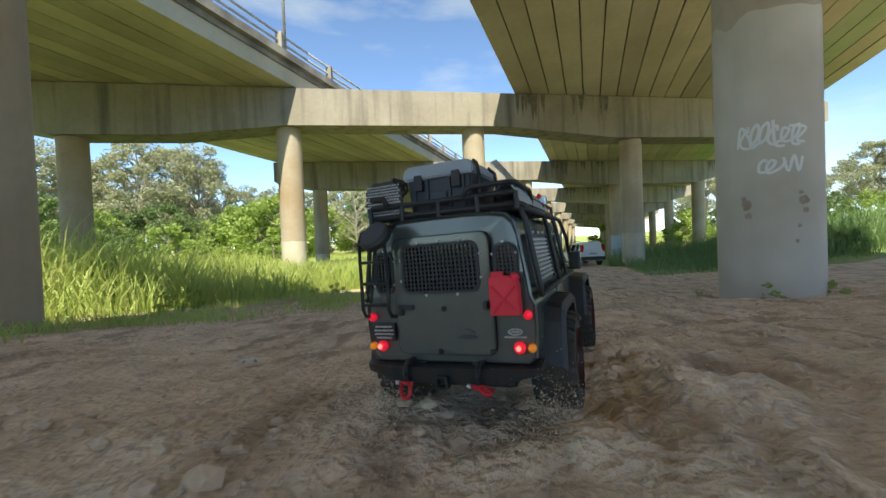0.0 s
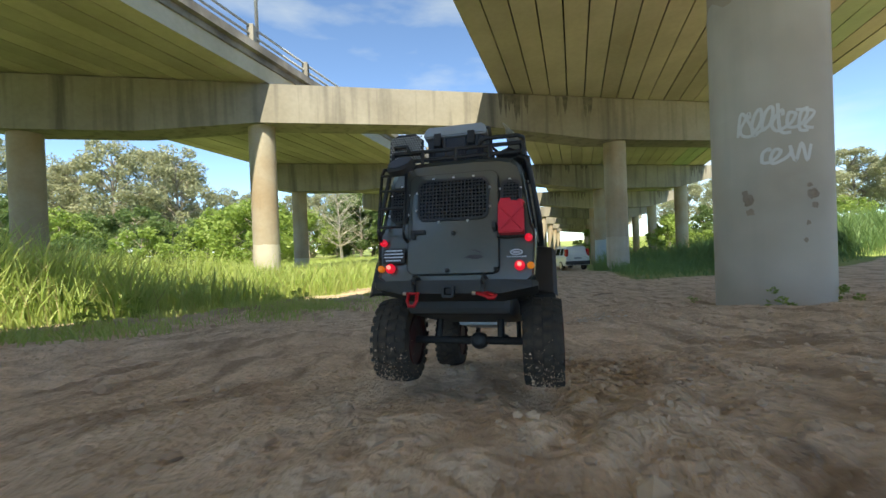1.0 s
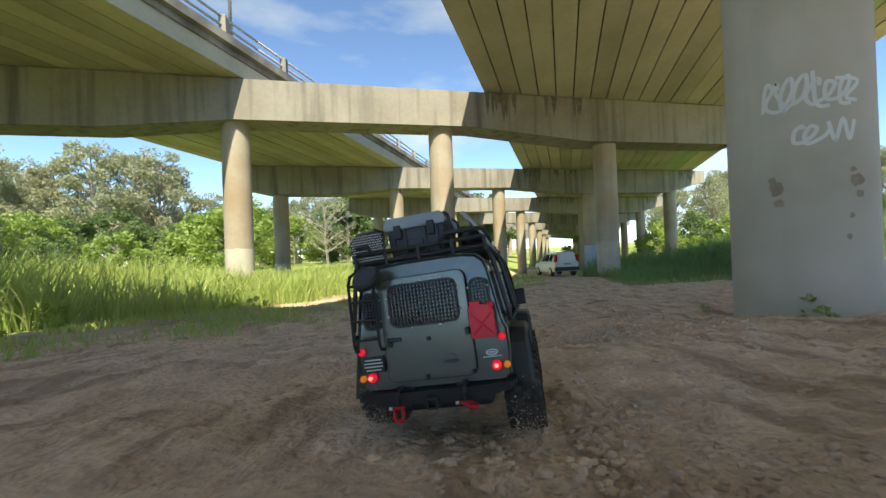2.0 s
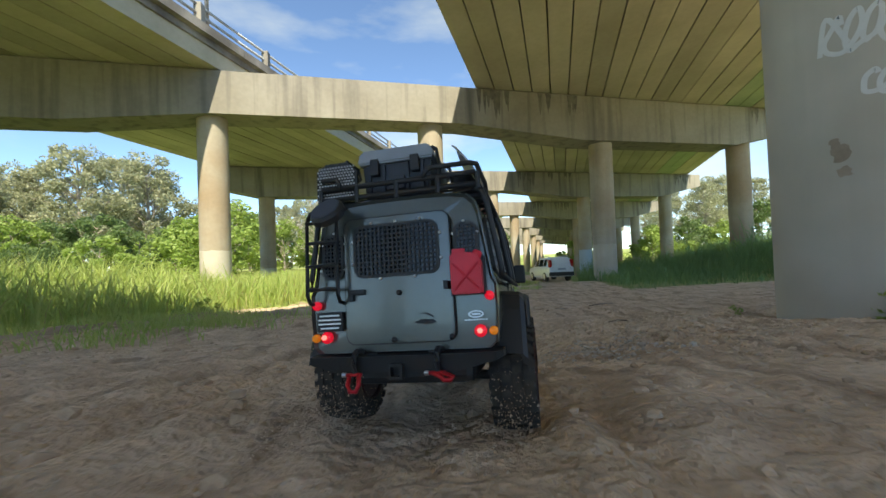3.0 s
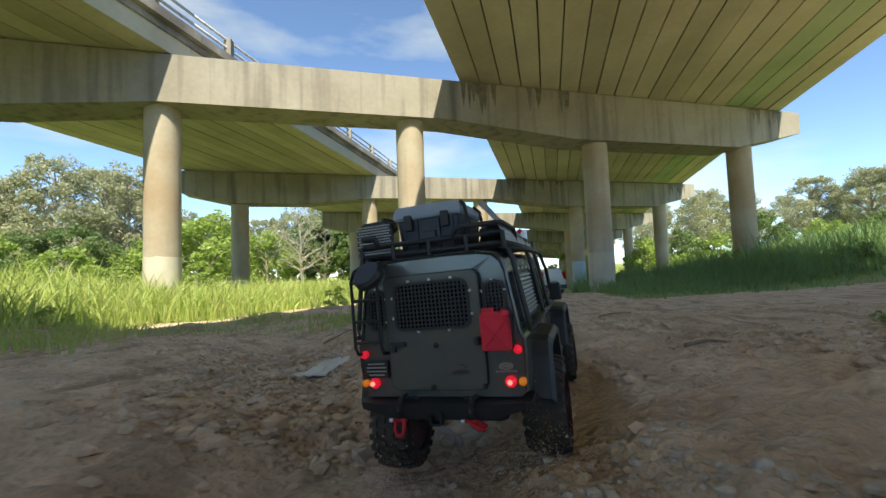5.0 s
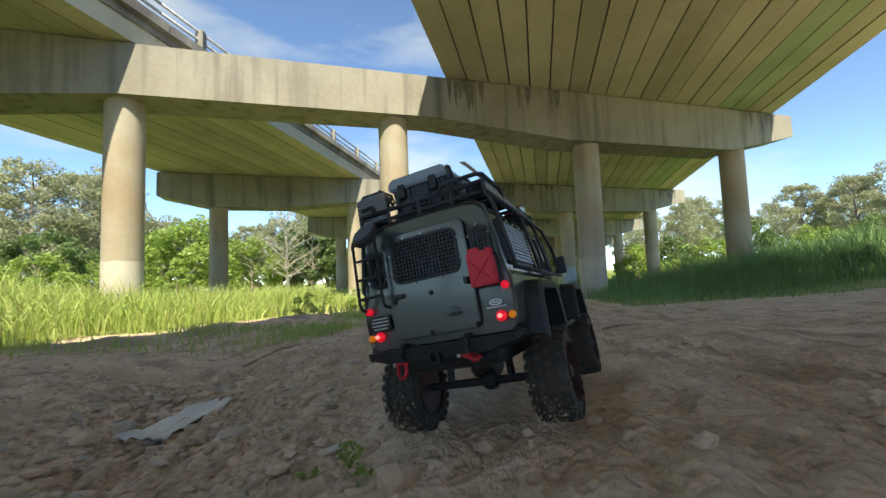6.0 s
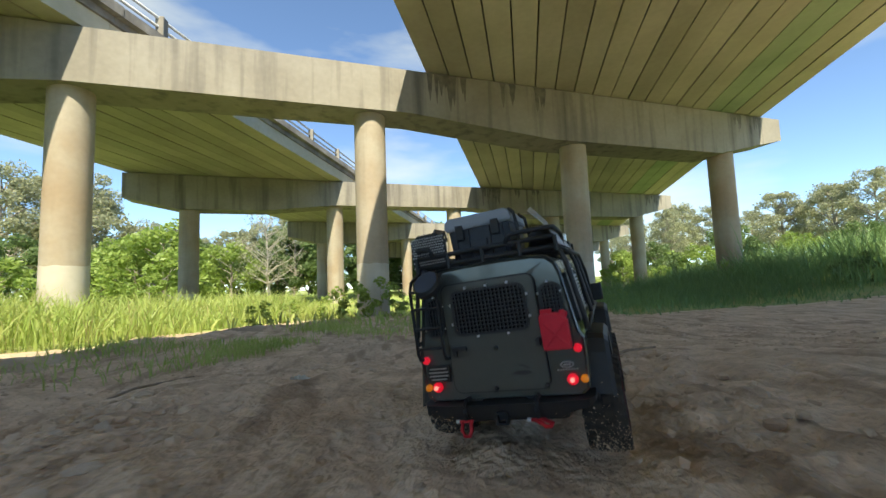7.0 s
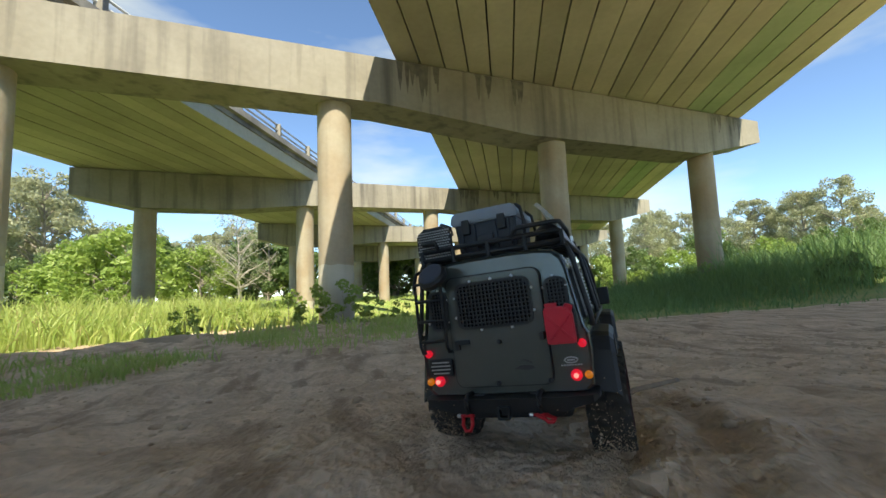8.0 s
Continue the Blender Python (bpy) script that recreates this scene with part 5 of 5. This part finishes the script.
def scrawl(strokes, angle0, z0, width):
    """White strokes on the round face of the near column, as thin raised ribbons."""
    bm = bmesh.new()
    for pts in strokes:
        # rounded strokes
        fine = []
        for k in range(len(pts) - 1):
            p0 = pts[max(0, k - 1)]
            p1, p2 = pts[k], pts[k + 1]
            p3 = pts[min(len(pts) - 1, k + 2)]
            for i in range(6):
                t = i / 6
                fine.append(tuple(0.5 * (2 * b + (c - a) * t + (2 * a - 5 * b + 4 * c - d) * t * t + (3 * b - a - 3 * c + d) * t ** 3) for a, b, c, d in zip(p0, p1, p2, p3)))
        fine.append(pts[-1])
        prev = None
        for k, (u, v) in enumerate(fine):
            q = fine[min(k + 1, len(fine) - 1)]
            o = fine[max(k - 1, 0)]
            dx, dz = q[0] - o[0], q[1] - o[1]
            l = math.hypot(dx, dz) or 1
            nx, nz = -dz / l * width / 2, dx / l * width / 2
            pair = []
            for sgn in (-1, 1):
                a = angle0 + (u + sgn * nx) / 0.3755
                pair.append(bm.verts.new((NEAR[0] + 0.3755 * math.cos(a), NEAR[1] + 0.3755 * math.sin(a), z0 + v + sgn * nz)))
            if prev:
                bm.faces.new((prev[0], prev[1], pair[1], pair[0]))
            prev = pair
    return part("scrawl", bm, SPRAY, PIER_THINGS[1], "white sprayed scrawl on a grey column", smooth=True)


# overlapping loops and hooks that spell nothing, drawn along the arc that faces the track
def squiggle(u, v, w, h, turns, seed):
    r0 = random.Random(seed)
    n = int(turns * 7)
    return [(u + w * (k / n) + 0.045 * math.cos(k * 0.9) + r0.uniform(-0.008, 0.008), v + h * math.sin(k * 0.9 + 0.6) * r0.uniform(0.6, 1.1)) for k in range(n + 1)]


FACE = math.atan2(-3.6, -2.2)
scrawl([squiggle(-0.20, 0.12, 0.16, 0.10, 2.6, 3), squiggle(-0.02, 0.11, 0.20, 0.075, 2.8, 5), [(-0.24, 0.05), (-0.21, 0.22), (-0.14, 0.08)], [(0.00, 0.24), (0.01, 0.05), (0.07, 0.03)], [(0.10, 0.18), (0.22, 0.16), (0.15, 0.07), (0.21, 0.05)]], FACE, 0.84, 0.021)
scrawl([squiggle(-0.09, 0.0, 0.12, 0.055, 2.0, 8), [(0.06, 0.06), (0.09, -0.05), (0.13, 0.07), (0.16, -0.05), (0.19, 0.06)]], FACE, 0.72, 0.021)
bm = bmesh.new()
for a, z, r in ((-2.60, 0.42, 0.05), (-2.58, 0.33, 0.035), (-2.66, 0.47, 0.03), (-1.62, 0.44, 0.05), (-1.58, 0.36, 0.03), (-1.70, 0.24, 0.02), (-1.75, 0.12, 0.018), (-1.66, 0.50, 0.022)):
    vs = []
    for k in range(14):
        t = 2 * math.pi * k / 14
        rr = r * (0.75 + 0.5 * noise.noise((math.cos(t) * 1.5, math.sin(t) * 1.5, a * 5 + z * 9)))
        aa = a + rr * math.cos(t) / 0.376
        vs.append(bm.verts.new((NEAR[0] + 0.376 * math.cos(aa), NEAR[1] + 0.376 * math.sin(aa), z + rr * math.sin(t))))
    bm.faces.new(vs)
tagged(part("rust_mark", bm, RUST, PIER_THINGS[1], "rusty chipped marks on a column"), kind="stuff")

# black runs of damp down the faces of the headstocks
STAIN = mat("black_damp_stain", (0.10, 0.095, 0.085), 0.9, 0.3, 5.0, 40.0, 0.2, tint=(0.17, 0.155, 0.13))


def stain(n, s0, s1, count, seed, deepest):
    """Uneven tapering runs from the beam's top edge, as one thin skin."""
    r0 = random.Random(seed)
    bm = bmesh.new()
    for k in range(count):
        s = r0.uniform(s0, s1)
        w, d = r0.uniform(0.02, 0.09), deepest * r0.uniform(0.25, 1.0)
        off = -0.004 - 0.0006 * k
        left, right = [], []
        for i in range(6):
            f = i / 5
            half = w * (1 - f) ** 0.6 * r0.uniform(0.7, 1.2) + 0.004
            z = PIERS[n][2] - 0.03 - d * f
            left.append(bm.verts.new(at(n, s - half, off, z)))
            right.append(bm.verts.new(at(n, s + half, off, z)))
        for i in range(5):
            bm.faces.new((left[i], left[i + 1], right[i + 1], right[i]))
    return tagged(part("damp_stain", bm, STAIN, PIER_THINGS[n], "black damp stain run down the beam"), kind="stuff")


for n in (2, 3, 4):
    stain(n, 0.0, 0.95, 16, 300 + n, 0.95)
    stain(n, 1.9, 3.3, 9, 320 + n, 0.8)
    stain(n, 10.3, 11.7, 15, 340 + n, 0.8)

# ---- stones, clods and litter ----
STONE = mat("stone", (0.60, 0.52, 0.42), 0.9, 0.25, 20.0, 120.0, 0.4, tint=(0.46, 0.36, 0.27), spread=0.25, depth=0.002)
CLOD = mat("dry_clod", (0.64, 0.49, 0.35), 0.95, 0.3, 14.0, 120.0, 0.4, tint=(0.44, 0.32, 0.22), depth=0.002)
GRAVEL = mat("pale_gravel", (0.58, 0.53, 0.46), 0.9, 0.25, 40.0, 150.0, 0.3, tint=(0.40, 0.33, 0.26), depth=0.002)
SHEET = mat("white_plastic_sheet", (0.66, 0.66, 0.62), 0.4, 0.15, 12.0, 70.0, 0.1, tint=(0.50, 0.49, 0.44))
WOOD = mat("dry_stick", (0.30, 0.22, 0.15), 0.85, 0.3, 20.0, 120.0, 0.4, tint=(0.18, 0.13, 0.09), depth=0.001)
STONES = []
for k in range(7):
    bm = bmesh.new()
    bmesh.ops.create_icosphere(bm, subdivisions=1, radius=1.0)
    for v in bm.verts:
        v.co *= 1 + 0.75 * noise.noise(v.co * 1.7 + Vector((k * 9.1, 0, 0)))
        v.co.z *= 0.55
    me = bpy.data.meshes.new("stone")
    bm.to_mesh(me)
    bm.free()
    me.materials.append(STONE)
    STONES.append(me)
rng = random.Random(31)
pile = tagged(new("rubble"), "loose grey-brown stones washed into the gully", "stones", kind="stuff")
done = 0
while done < 295:
    y = 3.45 + 1.65 * rng.random() ** 1.35
    x = 0.80 - 0.30 * (y - 3.5) + rng.gauss(0, 0.21)
    r = 0.007 + 0.017 * rng.random() ** 1.8
    if noise.noise((x * 4, y * 4, 2.2)) < -0.22 or x > 1.05:
        continue
    st = new("stone", STONES[done % 7])
    st.parent = pile
    st.matrix_basis = pose(x, y, ground_z(x, y) + relief(x, y) + r * 0.18, rng.uniform(-28, 28), rng.uniform(-28, 28), rng.uniform(0, 360)) @ Matrix.Diagonal((r * rng.uniform(1.0, 1.7), r * rng.uniform(0.6, 1.0), r * rng.uniform(0.6, 1.0), 1))
    done += 1


def clod_field(count, seed, name, label, material, where, big):
    """Clods and gravel strewn over the track, as one mesh."""
    r0 = random.Random(seed)
    ico = bmesh.new()
    bmesh.ops.create_icosphere(ico, subdivisions=1, radius=1.0)
    base = [v.co.copy() for v in ico.verts]
    tris = [[v.index for v in f.verts] for f in ico.faces]
    ico.free()
    verts, faces = [], []
    made = 0
    while made < count:
        x, y = where(r0)
        if across(x, y) < -3.3 or (where is strewn and noise.noise((x * 1.2, y * 1.2, 5.5)) < -0.25) or (where is turned and noise.noise((x * 6, y * 6, 1.5)) < -0.05):
            continue
        r = 0.003 + big * r0.random() ** 3 + (big if r0.random() < 0.025 else 0)
        z = ground_z(x, y) + relief(x, y)
        o = len(verts)
        turn = r0.uniform(0, 6.28)
        c, s = math.cos(turn), math.sin(turn)
        for b in base:
            q = b * (1 + 0.5 * noise.noise(b * 1.4 + Vector((made * 0.7, 0, 0))))
            verts.append((x + r * (q.x * c - q.y * s), y + r * 0.8 * (q.x * s + q.y * c), z + r * q.z * 0.6 + r * 0.2))
        faces += [tuple(o + i for i in t) for t in tris]
        made += 1
    me = bpy.data.meshes.new(name)
    me.from_pydata(verts, [], faces)
    me.materials.append(material)
    return tagged(new(name, me), label, name, kind="stuff")


def turned(r0):
    k = r0.random() ** 1.3
    return 1.22 + 0.75 * k + r0.gauss(0, 0.17), 2.80 + 0.95 * k + r0.gauss(0, 0.20)


def strewn(r0):
    return r0.uniform(-2.2, 4.2), r0.uniform(0.1, 8.5)


def washed(r0):
    y = r0.uniform(3.4, 5.2)
    return 0.80 - 0.30 * (y - 3.5) + r0.gauss(0, 0.24), y


def bumped(r0):
    return 0.56 + r0.gauss(0, 0.13), 1.36 + r0.gauss(0, 0.15)


clod_field(12000, 8, "clods", "scattered brown clods on the dirt track", CLOD, strewn, 0.010)
clod_field(5200, 9, "turned_clods", "heap of turned brown clods beside the track", CLOD, turned, 0.008)
clod_field(1100, 10, "kicked_clods", "clods kicked loose beside a bump", CLOD, bumped, 0.0055)
clod_field(6500, 12, "gravel", "brown gravel washed into the gully", CLOD, washed, 0.013)
clod_field(1500, 13, "pale_gravel", "patch of pale gravel and shards beside the track", GRAVEL, lambda r0: (1.06 + r0.gauss(0, 0.07), 2.92 + r0.gauss(0, 0.17)), 0.005)


def litter(x, y, w, d, turn, label, seed, material):
    """A crumpled sheet lying on the ground, with folds and some thickness."""
    bm = bmesh.new()
    n = 12
    grid = []
    for lay in (0, 1):
        rows = []
        for j in range(n + 1):
            row = []
            for i in range(n + 1):
                u, v = i / n - 0.5, j / n - 0.5
                edge = 1 + 0.25 * noise.noise((u * 3, v * 3, seed))
                px, py = u * w * edge, v * d * edge
                c, s = math.cos(turn), math.sin(turn)
                X, Y = x + px * c - py * s, y + px * s + py * c
                Z = ground_z(X, Y) + max(0.0, relief(X, Y)) + 0.010 + 0.016 * abs(noise.noise((u * 4, v * 4, seed + 3))) - 0.0012 * lay
                row.append(bm.verts.new((X, Y, Z)))
            rows.append(row)
        grid.append(rows)
        for j in range(n):
            for i in range(n):
                bm.faces.new((rows[j][i], rows[j][i + 1], rows[j + 1][i + 1], rows[j + 1][i]))
    bmesh.ops.recalc_face_normals(bm, faces=bm.faces[:])
    return tagged(link_mesh("plastic_sheet", bm, material, smooth=True), label, "litter")


litter(0.575, 4.45, 0.13, 0.20, -0.35, "crumpled white plastic sheet lying by the gully", 2.0, SHEET)
litter(-0.50, 1.03, 0.05, 0.06, 0.3, "small scrap of white plastic trodden into the dirt", 5.0, SHEET)
litter(1.14, 5.14, 0.04, 0.03, 0.9, "small torn scrap of pale paper on the dirt", 8.0, SHEET)
litter(0.93, 3.78, 0.035, 0.025, 0.2, "small pale scrap beside the stones", 11.0, SHEET)


def stick(points, r, label):
    bm = bmesh.new()
    tube(bm, [(x, y, ground_z(x, y) + max(0.0, relief(x, y)) + r + h) for x, y, h in points], [r, r * 0.9, r * 0.8, r * 0.5][:len(points)], 7)
    return tagged(link_mesh("stick", bm, WOOD, smooth=True), label, "stick")


stick([(1.46, 3.60, 0.0), (1.53, 3.625, 0.006), (1.60, 3.635, 0.004), (1.70, 3.67, 0.0)], 0.004, "dry grey-brown stick lying on the dirt")
stick([(2.10, 5.30, 0.0), (2.25, 5.42, 0.008), (2.42, 5.50, 0.0)], 0.006, "short dead branch lying on the bank of dirt")
stick([(0.40, 5.35, 0.0), (0.52, 5.55, 0.01), (0.60, 5.80, 0.0)], 0.005, "dry stick lying across the gully")
stick([(1.52, 4.75, 0.0), (1.66, 4.86, 0.006), (1.80, 4.92, 0.0)], 0.004, "broken grey stick lying among clods")
stick([(0.62, 3.75, 0.0), (0.72, 3.70, 0.006), (0.80, 3.68, 0.0)], 0.004, "thin dead twig among stones")

# ---- street lamps on the far deck ----
def street_lamp(n, s, t, label):
    p = at(n, s, 0.5, PIERS[n][2] + 0.8).lerp(at(n + 1, s, 0.5, PIERS[n + 1][2] + 0.8), t)
    lamp = tagged(new("street_lamp"), label, "street lamp")
    bm = bmesh.new()
    tube(bm, [p, p + Vector((0, 0, 3.5)), p + Vector((0, 0, 7.0))], [0.05, 0.04, 0.03], 10)
    part("pole", bm, STEEL, lamp, smooth=True)
    bm = bmesh.new()
    tube(bm, [p + Vector((0, 0, 7.0)), p + Vector((-0.5, 0.1, 7.6)), p + Vector((-1.6, 0.3, 7.9))], 0.04, 8)
    part("arm", bm, STEEL, lamp, smooth=True)
    bm = bmesh.new()
    box(bm, p.x - 2.2, p.x - 1.55, p.y + 0.2, p.y + 0.42, p.z + 7.84, p.z + 7.98, 0.03)
    part("head", bm, FASCIA, lamp)
    return lamp


street_lamp(1, -6.7, 0.93, "grey steel street lamp on the bridge parapet")


# ---- earth thrown up by the rear wheels ----
def make_spray(seed, label):
    """A plume of fine grains behind a wheel: thick at its foot, thinning upwards and backwards."""
    r0 = random.Random(seed)
    verts, faces = [], []
    for _ in range(2600):
        f = r0.random() ** 1.6
        back = -0.03 - 0.17 * f
        up = 0.004 + abs(r0.gauss(0, 1)) * (0.010 + 0.030 * math.sin(math.pi * min(1, f * 1.1)))
        x = r0.gauss(0, 0.014 + 0.030 * f)
        r = r0.uniform(0.0003, 0.0009) * (2.2 if r0.random() < 0.03 else 1)
        o = len(verts)
        for d in ((1, 0, -0.5), (-0.7, 0.8, -0.4), (-0.6, -0.8, -0.5), (0.1, 0, 1)):
            verts.append((x + r * d[0], back + r * d[1], up + r * d[2]))
        faces += [(o, o + 1, o + 2), (o, o + 3, o + 1), (o + 1, o + 3, o + 2), (o + 2, o + 3, o)]
    me = bpy.data.meshes.new("earth_spray")
    me.from_pydata(verts, [], faces)
    me.materials.append(CLOD)
    return tagged(new("earth_spray", me), label, "dust", kind="stuff")


SPRAYS = [(make_spray(91, "fine brown earth thrown up behind a spinning wheel"), -1), (make_spray(92, "fine brown earth thrown up behind a spinning wheel"), 1)]


def truck_pose(t):
    """The truck's pose at a time, between its rows."""
    for a, b in zip(TRUCK_ROWS, TRUCK_ROWS[1:]):
        if t <= b[0]:
            k = min(1, max(0, (t - a[0]) / (b[0] - a[0])))
            return pose(*[p + (q - p) * k for p, q in zip(a[1:], b[1:])])
    return pose(*TRUCK_ROWS[-1][1:])


def motions():
    walk(truck, [(t, pose(x, y, z, rx, ry, rz)) for t, x, y, z, rx, ry, rz in TRUCK_ROWS])
    steps = [k / 10 for k in range(81)]
    drops = {}
    for wheel, x, cy in WHEELS:
        rows, spin, last = [], 0.0, None
        for t in steps:
            m = truck_pose(t)
            c = m @ Vector((x, cy, TYRE_R))
            if last is not None:
                spin += (c.to_2d() - last).length / TYRE_R
            last = c.to_2d()
            up = (m.to_3x3() @ Vector((0, 0, 1))).z
            off = (ground_z(c.x, c.y) + TYRE_R - 0.003 - c.z) / up
            off = min(0.012, max(-0.045, off))
            drops[t, x > 0, cy] = off
            rows.append((t, pose(x, cy, TYRE_R + off, -math.degrees(spin) + 23 * cy * 100, 0, 0)))
        walk(wheel, rows)
    for spray, side in SPRAYS:
        rows = []
        for t in steps:
            m = truck_pose(t)
            c = m @ Vector((side * TRACK, REAR_AXLE, 0))
            yaw = math.degrees(math.atan2(-m[0][1], m[1][1]))
            fall = 0.012 * (1 - abs(math.sin(t * 2.9 + side)))
            rows.append((t, pose(c.x, c.y, ground_z(c.x, c.y) - fall, 6, 0, yaw)))
        walk(spray, rows)
    for ax, cy in zip(AXLES, (REAR_AXLE, FRONT_AXLE)):
        rows = []
        for t in steps:
            a, b = drops[t, False, cy], drops[t, True, cy]
            rows.append((t, pose(0, cy, TYRE_R + (a + b) / 2, 0, -math.degrees(math.atan2(b - a, 2 * TRACK)), 0)))
        walk(ax, rows)


motions()
